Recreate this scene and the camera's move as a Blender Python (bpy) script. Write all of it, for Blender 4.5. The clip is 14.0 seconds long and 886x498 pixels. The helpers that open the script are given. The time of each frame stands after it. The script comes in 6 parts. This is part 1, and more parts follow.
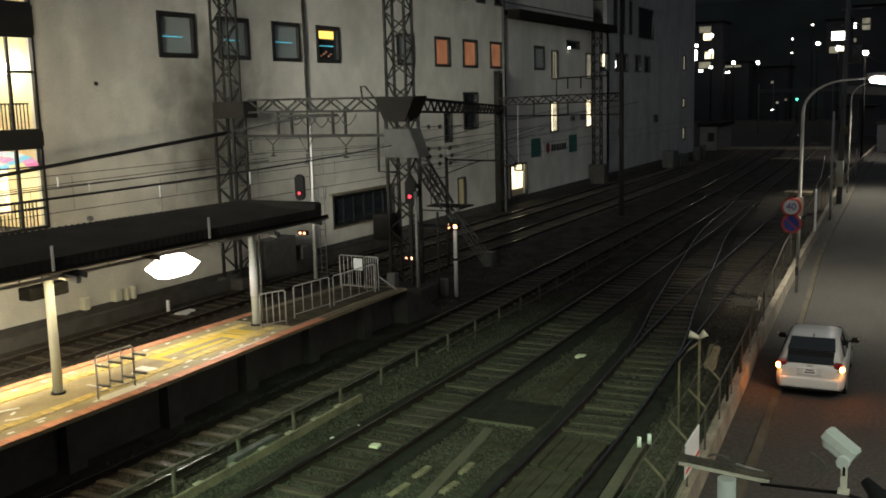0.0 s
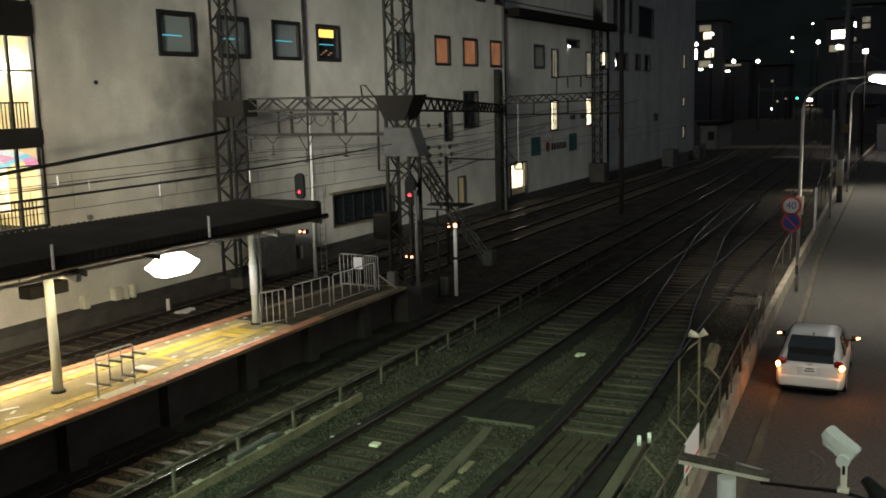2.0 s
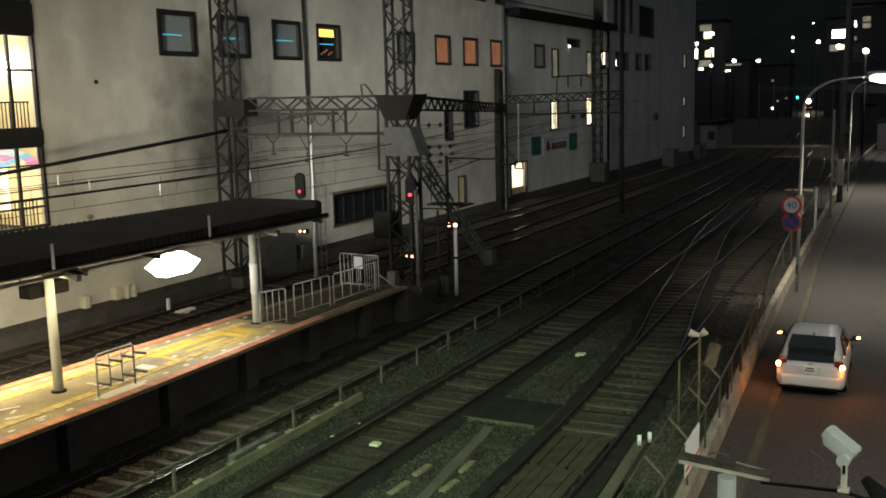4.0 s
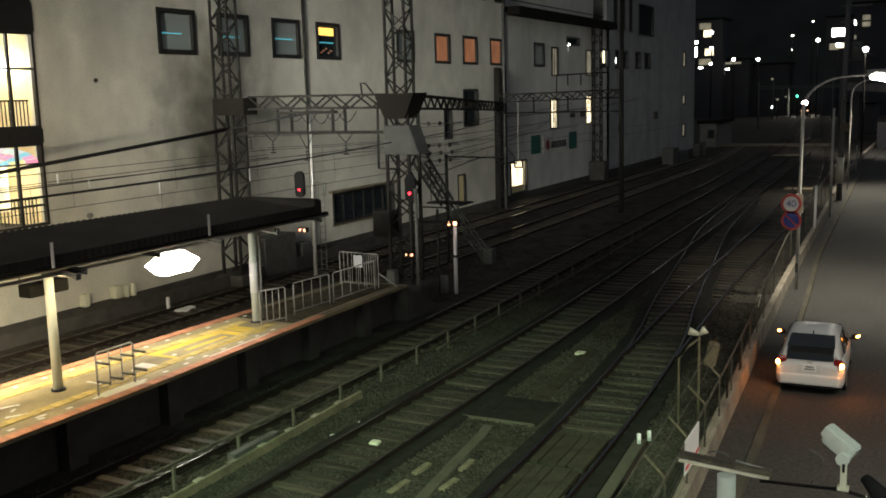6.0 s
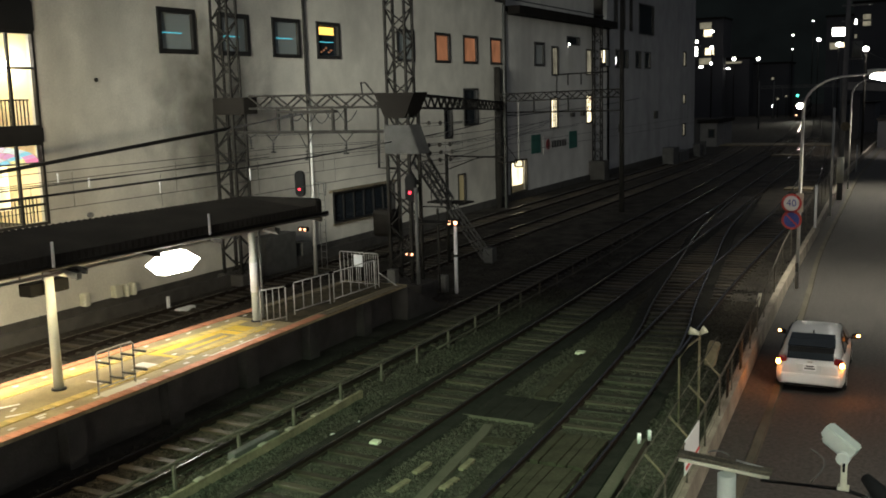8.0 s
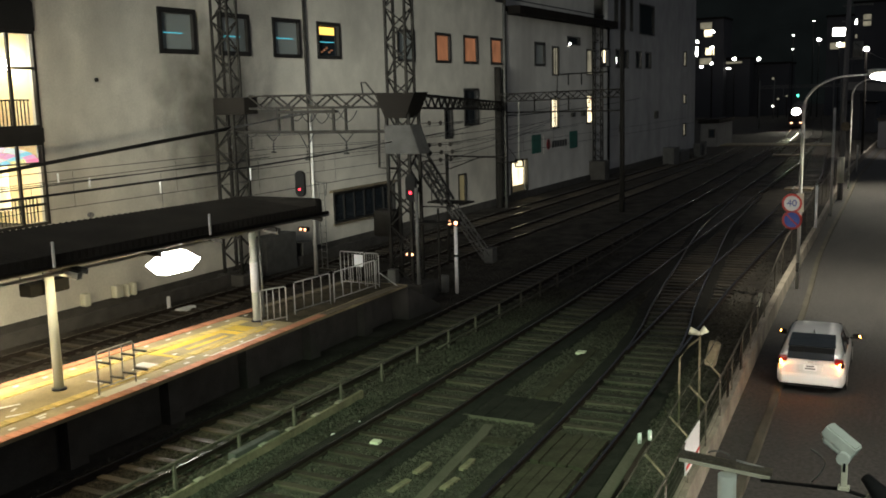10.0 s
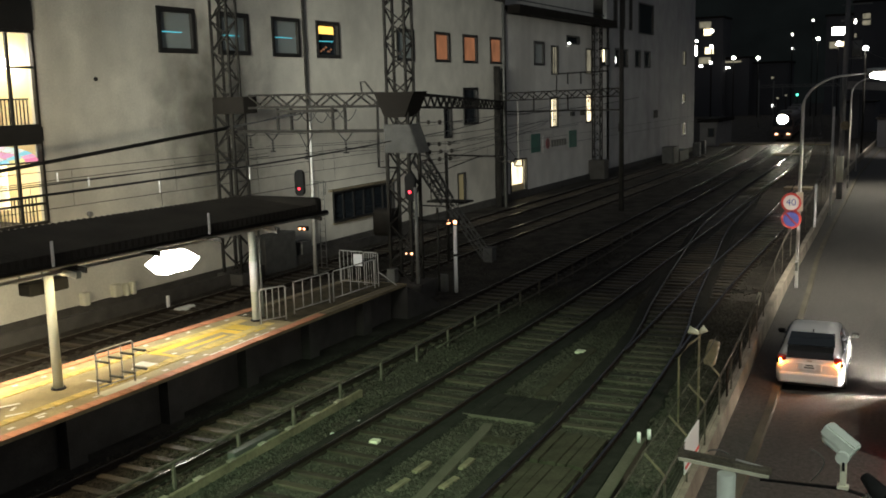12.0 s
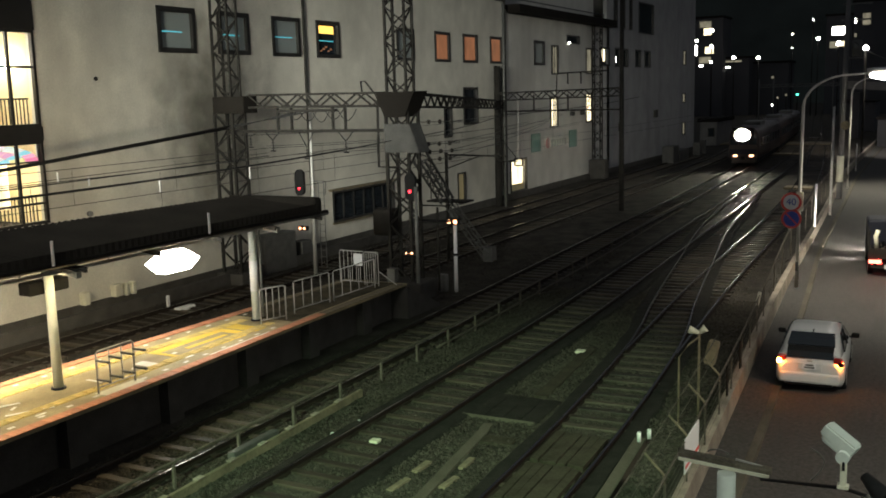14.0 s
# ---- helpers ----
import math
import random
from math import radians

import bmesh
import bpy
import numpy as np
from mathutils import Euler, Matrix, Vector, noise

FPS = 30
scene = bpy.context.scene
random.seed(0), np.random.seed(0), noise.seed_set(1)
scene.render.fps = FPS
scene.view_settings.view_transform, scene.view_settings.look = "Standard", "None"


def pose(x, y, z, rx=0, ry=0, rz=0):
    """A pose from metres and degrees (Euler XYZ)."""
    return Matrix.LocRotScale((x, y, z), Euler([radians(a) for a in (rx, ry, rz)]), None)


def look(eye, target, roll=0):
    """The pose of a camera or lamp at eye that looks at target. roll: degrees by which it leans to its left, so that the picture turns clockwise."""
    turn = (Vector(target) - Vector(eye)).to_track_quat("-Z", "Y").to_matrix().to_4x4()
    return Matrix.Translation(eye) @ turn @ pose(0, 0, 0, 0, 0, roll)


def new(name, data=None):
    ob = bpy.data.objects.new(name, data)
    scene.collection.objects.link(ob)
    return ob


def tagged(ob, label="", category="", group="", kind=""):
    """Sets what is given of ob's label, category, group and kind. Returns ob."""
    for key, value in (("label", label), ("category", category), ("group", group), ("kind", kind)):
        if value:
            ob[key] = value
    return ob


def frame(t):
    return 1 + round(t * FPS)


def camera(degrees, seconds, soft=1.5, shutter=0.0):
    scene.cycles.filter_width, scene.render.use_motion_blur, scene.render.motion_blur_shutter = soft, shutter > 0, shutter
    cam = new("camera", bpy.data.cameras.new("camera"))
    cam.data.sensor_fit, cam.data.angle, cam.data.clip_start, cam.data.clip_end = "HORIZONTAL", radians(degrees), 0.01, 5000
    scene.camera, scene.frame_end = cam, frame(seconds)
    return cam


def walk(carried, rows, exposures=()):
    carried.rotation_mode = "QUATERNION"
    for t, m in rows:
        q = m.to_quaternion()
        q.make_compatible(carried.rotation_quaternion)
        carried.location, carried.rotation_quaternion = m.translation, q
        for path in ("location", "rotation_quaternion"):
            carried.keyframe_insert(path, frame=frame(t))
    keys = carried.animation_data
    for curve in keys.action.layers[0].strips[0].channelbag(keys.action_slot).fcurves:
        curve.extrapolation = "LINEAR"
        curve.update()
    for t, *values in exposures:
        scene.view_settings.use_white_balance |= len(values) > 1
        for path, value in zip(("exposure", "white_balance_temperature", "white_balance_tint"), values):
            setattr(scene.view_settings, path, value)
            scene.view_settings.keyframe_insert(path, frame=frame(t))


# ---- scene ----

# camera: hand-held at a fixed spot above the line, drifting a little in tilt
EYE = Vector((0.0, 0.0, 7.65))
YAW, PITCH, ROLL, FOCAL = 27.88, -9.207, -1.59, 1696.0
cam = camera(49.62, 14.0, soft=1.8)


def aim(dx, dy):
    yaw, pitch = radians(YAW) + dx / FOCAL, radians(PITCH) + dy / FOCAL
    way = Vector((-math.sin(yaw) * math.cos(pitch), math.cos(yaw) * math.cos(pitch), math.sin(pitch)))
    return look(EYE, EYE + way * 10, ROLL)


DRIFT = [(0, 0, 8.5), (0.5, 0, 6), (1, 0, 5), (1.5, 0, 4.5), (2, 0, 6.3), (2.5, 0, 6.7), (3, 0, 6.3), (5.5, 1.2, 4.2), (6, 0, 3),
         (6.5, 1, 2), (7, 0, 3), (7.5, 0, 3), (8, 0.5, 2), (10.5, 1.2, 2), (11, 0.7, 1), (12, 0, 0.6), (13, 0, 0.6), (14, 0.2, 0)]
walk(cam, [(t, aim(dx, dy)) for t, dx, dy in DRIFT])

# ---- night sky ----
world = bpy.data.worlds.new("night")
scene.world = world
world.use_nodes = True
world.node_tree.nodes["Background"].inputs[0].default_value = (0.66, 0.72, 0.82, 1)
world.node_tree.nodes["Background"].inputs[1].default_value = 0.085
scene.view_settings.exposure = 0.2


def lamp(name, kind, power, colour, m, size=0.3, spread=None, size_y=None):
    data = bpy.data.lights.new(name, kind)
    data.energy, data.color = power, colour
    if kind == "AREA":
        data.size = size
        if size_y:
            data.shape, data.size_y = "RECTANGLE", size_y
        if spread:
            data.spread = radians(spread)
    else:
        data.shadow_soft_size = size
    if kind == "SPOT" and spread:
        data.spot_size, data.spot_blend = radians(spread), 0.6
    ob = new(name, data)
    ob.matrix_world = m
    return ob


# station floodlights outside the view, behind the camera and to its left
lamp("station_flood", "SPOT", 300, (1.0, 0.84, 0.52), look((-12, -4, 12), (-28.2, 28, 4.5)), 5.0, 60)
lamp("station_flood", "SPOT", 92000, (0.955, 0.97, 0.86), look((-13, -4, 12), (-29.0, 54, 5.6)), 5.0, 22.5)
# unseen spots, added to brighten the near tracks and the bracket post
lamp("near_fill", "SPOT", 27000, (0.62, 1.0, 0.58), look((-5.0, -7.0, 13), (-9.0, 14.6, 0)), 0.4, 28)
lamp("near_fill", "SPOT", 520, (0.9, 1.0, 0.85), look((1.5, 2.0, 9.0), (-0.9, 6.2, 5.0)), 0.3, 60)

# ---- materials ----
def material(name, base, rough=0.7, metal=0.0, vary=0.25, scale=1.5, fine=30.0, bump=0.2, island=0.0, rand=0.0, stains=None, spec=0.5, soot=None):
    """Two scales of noise on the colour, fine relief, and a random shift per piece."""
    m = bpy.data.materials.new(name)
    m.use_nodes = True
    nt = m.node_tree
    n, l = nt.nodes, nt.links
    b = n["Principled BSDF"]
    b.inputs["Roughness"].default_value, b.inputs["Metallic"].default_value = rough, metal
    b.inputs["Specular IOR Level"].default_value = spec
    tc = n.new("ShaderNodeTexCoord")
    a = n.new("ShaderNodeTexNoise")
    a.inputs["Scale"].default_value, a.inputs["Detail"].default_value = scale, 6
    c = n.new("ShaderNodeTexNoise")
    c.inputs["Scale"].default_value, c.inputs["Detail"].default_value = fine, 4
    l.new(tc.outputs["Object"], a.inputs["Vector"])
    l.new(tc.outputs["Object"], c.inputs["Vector"])
    mix = n.new("ShaderNodeMath")
    mix.operation = "MULTIPLY_ADD"
    l.new(a.outputs["Fac"], mix.inputs[0])
    mix.inputs[1].default_value = 0.6
    half = n.new("ShaderNodeMath")
    half.operation = "MULTIPLY"
    half.inputs[1].default_value = 0.4
    l.new(c.outputs["Fac"], half.inputs[0])
    l.new(half.outputs[0], mix.inputs[2])
    last = mix.outputs[0]
    if island or rand:
        src = n.new("ShaderNodeNewGeometry" if island else "ShaderNodeObjectInfo")
        add = n.new("ShaderNodeMath")
        add.operation = "MULTIPLY_ADD"
        l.new(src.outputs["Random Per Island" if island else "Random"], add.inputs[0])
        add.inputs[1].default_value = island or rand
        l.new(last, add.inputs[2])
        off = n.new("ShaderNodeMath")
        off.operation = "SUBTRACT"
        l.new(add.outputs[0], off.inputs[0])
        off.inputs[1].default_value = (island or rand) / 2
        last = off.outputs[0]
    ramp = n.new("ShaderNodeValToRGB")
    ramp.color_ramp.elements[0].position, ramp.color_ramp.elements[1].position = 0.3, 0.7
    ramp.color_ramp.elements[0].color = (*[v * (1 - vary) for v in base], 1)
    ramp.color_ramp.elements[1].color = (*[min(1, v * (1 + vary)) for v in base], 1)
    l.new(last, ramp.inputs[0])
    colour = ramp.outputs[0]
    if stains:
        st = n.new("ShaderNodeTexNoise")
        st.inputs["Scale"].default_value, st.inputs["Detail"].default_value = 1.0, 8
        mp = n.new("ShaderNodeMapping")
        mp.inputs["Scale"].default_value = stains[1]
        l.new(tc.outputs["Object"], mp.inputs["Vector"])
        l.new(mp.outputs[0], st.inputs["Vector"])
        rs = n.new("ShaderNodeValToRGB")
        rs.color_ramp.elements[0].position, rs.color_ramp.elements[1].position = 0.48, 0.72
        rs.color_ramp.elements[1].color = (0.75, 0.75, 0.75, 1)
        rs.color_ramp.elements[0].color = (0, 0, 0, 1)
        l.new(st.outputs["Fac"], rs.inputs[0])
        mc = n.new("ShaderNodeMix")
        mc.data_type = "RGBA"
        l.new(rs.outputs[0], mc.inputs[0])
        l.new(colour, mc.inputs[6])
        mc.inputs[7].default_value = (*stains[0], 1)
        colour = mc.outputs[2]
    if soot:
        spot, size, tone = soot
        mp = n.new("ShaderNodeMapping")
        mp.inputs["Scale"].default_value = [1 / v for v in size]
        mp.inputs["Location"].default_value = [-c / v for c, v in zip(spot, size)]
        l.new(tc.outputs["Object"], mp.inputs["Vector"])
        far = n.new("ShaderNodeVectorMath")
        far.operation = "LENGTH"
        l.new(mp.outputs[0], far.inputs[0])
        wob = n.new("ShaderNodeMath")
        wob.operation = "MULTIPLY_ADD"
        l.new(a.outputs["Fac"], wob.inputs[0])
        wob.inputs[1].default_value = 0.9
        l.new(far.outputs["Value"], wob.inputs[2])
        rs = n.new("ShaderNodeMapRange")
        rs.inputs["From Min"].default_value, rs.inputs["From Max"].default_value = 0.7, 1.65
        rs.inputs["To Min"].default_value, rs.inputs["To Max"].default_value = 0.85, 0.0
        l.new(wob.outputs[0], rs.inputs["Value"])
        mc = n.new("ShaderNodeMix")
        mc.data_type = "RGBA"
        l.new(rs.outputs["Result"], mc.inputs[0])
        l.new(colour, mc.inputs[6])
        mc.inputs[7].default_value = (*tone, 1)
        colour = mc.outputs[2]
    l.new(colour, b.inputs["Base Color"])
    if bump:
        bp = n.new("ShaderNodeBump")
        bp.inputs["Strength"].default_value, bp.inputs["Distance"].default_value = bump, 0.02
        l.new(c.outputs["Fac"], bp.inputs["Height"])
        l.new(bp.outputs[0], b.inputs["Normal"])
    return m


def glow(name, colour, strength):
    m = bpy.data.materials.new(name)
    m.use_nodes = True
    b = m.node_tree.nodes["Principled BSDF"]
    b.inputs["Base Color"].default_value = (*[0.5 * v for v in colour], 1)
    b.inputs["Emission Color"].default_value = (*colour, 1)
    b.inputs["Emission Strength"].default_value = strength
    return m


def lit_pane(name, colour, strength, scale):
    """A lit window whose curtain and contents shine unevenly."""
    m = glow(name, colour, strength)
    n, l = m.node_tree.nodes, m.node_tree.links
    tc, mp, nz, ramp = (n.new("ShaderNode" + k) for k in ("TexCoord", "Mapping", "TexNoise", "MapRange"))
    mp.inputs["Scale"].default_value = (1, 2.6, 0.9)
    nz.inputs["Scale"].default_value, nz.inputs["Detail"].default_value = scale, 5
    ramp.inputs["From Min"].default_value, ramp.inputs["From Max"].default_value = 0.3, 0.68
    ramp.inputs["To Min"].default_value, ramp.inputs["To Max"].default_value = 0.3 * strength, 1.3 * strength
    l.new(tc.outputs["Object"], mp.inputs["Vector"])
    l.new(mp.outputs[0], nz.inputs["Vector"])
    l.new(nz.outputs["Fac"], ramp.inputs["Value"])
    l.new(ramp.outputs["Result"], n["Principled BSDF"].inputs["Emission Strength"])
    return m


def glass(name, tint=(0.02, 0.025, 0.03), rough=0.05):
    """Dark glazing seen from outside at night."""
    m = bpy.data.materials.new(name)
    m.use_nodes = True
    b = m.node_tree.nodes["Principled BSDF"]
    b.inputs["Base Color"].default_value = (*tint, 1)
    b.inputs["Roughness"].default_value = rough
    return m


M = dict(
    ballast=material("ballast", (0.056, 0.050, 0.042), 0.95, vary=0.65, scale=1.1, fine=17, bump=1.0, spec=0.08, stains=((0.018, 0.017, 0.014), (0.9, 0.5, 1))),
    sleeper=material("sleeper", (0.041, 0.033, 0.023), 0.55, vary=0.6, scale=1.2, fine=25, bump=0.4, rand=0.45, spec=0.28),
    rail=material("rail_side", (0.024, 0.018, 0.014), 0.9, 0.0, vary=0.4, spec=0.1),
    oily=material("oily_ballast", (0.021, 0.020, 0.017), 0.9, vary=0.5, scale=3, fine=22, bump=1.0, spec=0.1),
    rail_top=material("rail_head", (0.17, 0.165, 0.155), 0.2, 1.0, vary=0.3, scale=0.7, bump=0.05),
    asphalt=material("asphalt", (0.060, 0.056, 0.052), 0.85, vary=0.6, scale=11.0, fine=45, bump=0.7, spec=0.25, stains=((0.045, 0.043, 0.041), (0.9, 0.25, 1))),
    concrete=material("concrete", (0.27, 0.235, 0.185), 0.9, vary=0.45, scale=1.6, fine=18, bump=0.5, stains=((0.085, 0.066, 0.05), (2.0, 0.9, 0.5))),
    kerbline=material("worn_kerb", (0.088, 0.079, 0.060), 0.9, vary=0.4, scale=1.0, fine=20, bump=0.4, spec=0.2),
    kerb=material("kerb_stone", (0.16, 0.155, 0.15), 0.85, vary=0.3, scale=1.0, fine=20, bump=0.4),
    plaster=material("white_plaster", (0.62, 0.60, 0.55), 0.85, vary=0.15, scale=0.8, fine=12, bump=0.15, stains=((0.47, 0.45, 0.41), (0.25, 0.35, 0.08))),
    greywall=material("grey_render", (0.34, 0.335, 0.33), 0.9, vary=0.2, scale=0.6, fine=12, bump=0.2, stains=((0.24, 0.235, 0.23), (0.25, 0.35, 0.1))),
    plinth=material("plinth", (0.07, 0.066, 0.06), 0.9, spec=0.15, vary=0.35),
    frame=material("window_frame", (0.035, 0.033, 0.03), 0.45, 0.5, vary=0.2),
    steel=material("galvanised_steel", (0.13, 0.13, 0.12), 0.6, 0.2, vary=0.3, scale=2, fine=25),
    darksteel=material("weathered_steel", (0.026, 0.024, 0.021), 0.85, 0.0, spec=0.12, vary=0.45, scale=2, fine=20),
    fencesteel=material("rusty_fence_steel", (0.095, 0.084, 0.068), 0.85, 0.1, spec=0.2, vary=0.5, scale=3, fine=25),
    paleposts=material("pale_green_paint", (0.60, 0.64, 0.58), 0.5, vary=0.1, scale=2, fine=30, bump=0.1),
    silver=material("silver_paint", (0.45, 0.44, 0.41), 0.5, 0.2, vary=0.15),
    roof=material("roof_sheet", (0.016, 0.014, 0.012), 0.9, 0.0, spec=0.08, vary=0.4, scale=0.8),
    platform=material("platform_asphalt", (0.36, 0.30, 0.165), 0.8, vary=0.4, scale=1.3, fine=25, bump=0.3, stains=((0.16, 0.13, 0.085), (0.7, 0.5, 1))),
    dirt=material("platform_dirt_dimmed", (0.085, 0.075, 0.05), 0.95, vary=0.6, scale=2.2, fine=20, bump=0.6, spec=0.1),
    edge=material("edge_tile", (0.50, 0.22, 0.12), 0.75, vary=0.25, scale=2, rand=0.3),
    tactile=material("tactile_tile", (0.72, 0.50, 0.06), 0.7, vary=0.2, scale=2, rand=0.3),
    whiteline=material("white_marking", (0.75, 0.74, 0.68), 0.7, vary=0.15, scale=4),
    plate=material("pale_plate", (0.66, 0.64, 0.5), 0.6, vary=0.15),
    rustbar=material("rusted_flat_bar", (0.11, 0.095, 0.07), 0.85, vary=0.7, scale=6, fine=60, bump=0.6, spec=0.2),
    wire=material("wire", (0.03, 0.03, 0.03), 0.6, 0.5),
    carpaint=material("white_car_paint", (0.64, 0.65, 0.64), 0.25, vary=0.03, bump=0.0),
    rubber=material("rubber", (0.012, 0.012, 0.012), 0.85, spec=0.2),
    navy=material("navy_paint", (0.012, 0.014, 0.025), 0.6, vary=0.1, bump=0, spec=0.3),
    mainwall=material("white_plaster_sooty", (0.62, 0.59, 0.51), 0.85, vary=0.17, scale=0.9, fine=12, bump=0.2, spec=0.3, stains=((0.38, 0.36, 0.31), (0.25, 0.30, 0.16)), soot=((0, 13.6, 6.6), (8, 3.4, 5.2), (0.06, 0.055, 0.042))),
    darkglass=glass("dark_glass"),
    red=material("red_plastic", (0.22, 0.012, 0.012), 0.3, vary=0.1, bump=0),
    signred=material("sign_red", (0.6, 0.06, 0.05), 0.5, vary=0.1, bump=0),
    signblue=material("sign_blue", (0.04, 0.07, 0.35), 0.5, vary=0.1, bump=0),
    signwhite=material("sign_white", (0.75, 0.75, 0.75), 0.5, vary=0.06, bump=0),
    facet=material("faceted_lens", (0.55, 0.52, 0.45), 0.12, 0.9, vary=0.6, scale=30, fine=80, bump=1.0),
    porcelain=material("porcelain", (0.03, 0.026, 0.022), 0.35, vary=0.1, bump=0),
    oldboard=material("weathered_board", (0.046, 0.041, 0.029), 0.95, vary=0.5, scale=2.0, fine=14, bump=0.8, spec=0.1),
    oldconcrete=material("aged_concrete", (0.17, 0.14, 0.09), 0.9, vary=0.5, scale=1.6, fine=12, bump=0.6),
    stone=material("ballast_stone", (0.05, 0.045, 0.036), 0.95, vary=0.45, scale=0.7, fine=20, bump=0.2, island=0.4, spec=0.08),
    boxgrey=material("grey_sheet_metal", (0.07, 0.069, 0.064), 0.7, 0.1, vary=0.4, scale=2.5, fine=18),
    faded=material("faded_tactile", (0.60, 0.47, 0.17), 0.75, vary=0.25, scale=3, rand=0.35),
    cream=material("cream_wall", (0.75, 0.62, 0.36), 0.8, vary=0.08, bump=0.05),
    green=material("banner_green", (0.02, 0.12, 0.09), 0.6, vary=0.15),
    far=material("far_facade", (0.05, 0.05, 0.055), 0.9, vary=0.3, scale=0.1),
    hill=material("far_hill", (0.05, 0.06, 0.05), 0.95, vary=0.5, scale=0.05),
    train=material("train_paint", (0.045, 0.03, 0.026), 0.4, 0.2, vary=0.1),
    trainred=material("train_dark_red", (0.3, 0.03, 0.03), 0.35, vary=0.1),
    g_lamp=glow("street_lamp_glow", (1, 0.95, 0.88), 60),
    g_fluor=glow("fluorescent_glow", (1, 0.95, 0.82), 40),
    g_red=glow("red_signal_glow", (1, 0.03, 0.05), 5),
    g_orange=glow("orange_marker_glow", (1, 0.42, 0.2), 6),
    g_head=glow("headlamp_glow", (1, 0.95, 0.74), 330),
    g_mark=glow("marker_glow", (1, 0.5, 0.27), 5),
    g_tail=glow("tail_glow", (1, 0.06, 0.04), 18),
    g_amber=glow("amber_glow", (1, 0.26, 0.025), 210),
    g_van=glow("truck_headlamp_glow", (1, 0.93, 0.80), 11500),
    g_orangewin=lit_pane("orange_window_glow", (0.75, 0.30, 0.14), 0.24, 0.9),
    g_warm=lit_pane("warm_window_glow", (1, 0.86, 0.55), 1.9, 0.8),
    g_yellow=glow("yellow_sign_glow", (1, 0.62, 0.12), 1.5),
    g_blue=glow("blue_strip_glow", (0.11, 0.65, 0.78), 0.8),
    g_white=glow("far_white_glow", (1, 0.97, 0.9), 9),
    g_dim=lit_pane("dim_window_glow", (0.55, 0.5, 0.35), 0.36, 1.2),
    g_faint=glow("faint_window_glow", (0.6, 0.5, 0.25), 0.12),
    g_green=glow("green_signal_glow", (0.1, 1, 0.6), 4),
)

# ---- building helpers ----
BASE = {}


def thing(name, at, label, category, group="", kind=""):
    ob = new(name)
    ob.empty_display_size = 0.2
    ob.location = at
    BASE[ob] = Vector(at)
    return tagged(ob, label, category, group, kind)


def part(name, bm, mat, parent, label="", kind=""):
    """Links a bmesh, given in world metres, as one mesh object under a thing or part."""
    base = BASE.get(parent, Vector())
    bmesh.ops.translate(bm, verts=bm.verts, vec=-base)
    me = bpy.data.meshes.new(name)
    bm.to_mesh(me)
    bm.free()
    me.materials.append(M[mat] if isinstance(mat, str) else mat)
    ob = new(name, me)
    ob.parent = parent
    BASE[ob] = base
    return tagged(ob, label, kind=kind)


def solo(name, bm, mat, at, label, category, group="", kind=""):
    """A thing that is a single mesh, its origin at its base."""
    bmesh.ops.translate(bm, verts=bm.verts, vec=-Vector(at))
    me = bpy.data.meshes.new(name)
    bm.to_mesh(me)
    bm.free()
    me.materials.append(M[mat])
    ob = new(name, me)
    ob.location = at
    BASE[ob] = Vector(at)
    return tagged(ob, label, category, group, kind)


def piece(name, mesh, parent, m, label=""):
    """One more object on a shared mesh; m in world metres."""
    ob = new(name, mesh)
    ob.parent = parent
    ob.matrix_basis = Matrix.Translation(-BASE.get(parent, Vector())) @ m
    BASE[ob] = BASE.get(parent, Vector())
    return tagged(ob, label)


def mesh_of(name, bm, mat):
    me = bpy.data.meshes.new(name)
    bm.to_mesh(me)
    bm.free()
    me.materials.append(M[mat] if isinstance(mat, str) else mat)
    return me


def box(bm, c, s, rz=0.0, bevel=0.0, m=None):
    g = bmesh.ops.create_cube(bm, size=1)["verts"]
    bmesh.ops.scale(bm, verts=g, vec=s)
    if bevel:
        edges = list({e for v in g for e in v.link_edges})
        r = bmesh.ops.bevel(bm, geom=edges, offset=bevel, segments=2, affect="EDGES", profile=0.5)
        g = list({v for f in r["faces"] for v in f.verts} | {v for v in g if v.is_valid})
    if m is not None:
        bmesh.ops.transform(bm, matrix=m, verts=g)
    if rz:
        bmesh.ops.rotate(bm, verts=g, matrix=Matrix.Rotation(radians(rz), 3, "Z"))
    bmesh.ops.translate(bm, verts=g, vec=c)
    return g


def boxed(c, s, rz=0.0, bevel=0.0, m=None):
    bm = bmesh.new()
    box(bm, c, s, rz, bevel, m)
    return bm


def bar(bm, a, b, w, h=None):
    """A square bar from a to b."""
    a, b = Vector(a), Vector(b)
    d = b - a
    up = Vector((0, 0, 1)) if abs(d.normalized().z) < 0.98 else Vector((0, 1, 0))
    x = d.normalized().cross(up).normalized()
    y = x.cross(d.normalized())
    h = h or w
    vs = [bm.verts.new(p + x * sx * w / 2 + y * sy * h / 2) for p in (a, b) for sx, sy in ((-1, -1), (1, -1), (1, 1), (-1, 1))]
    for q in ((0, 1, 2, 3), (7, 6, 5, 4), (0, 4, 5, 1), (1, 5, 6, 2), (2, 6, 7, 3), (3, 7, 4, 0)):
        bm.faces.new([vs[i] for i in q])


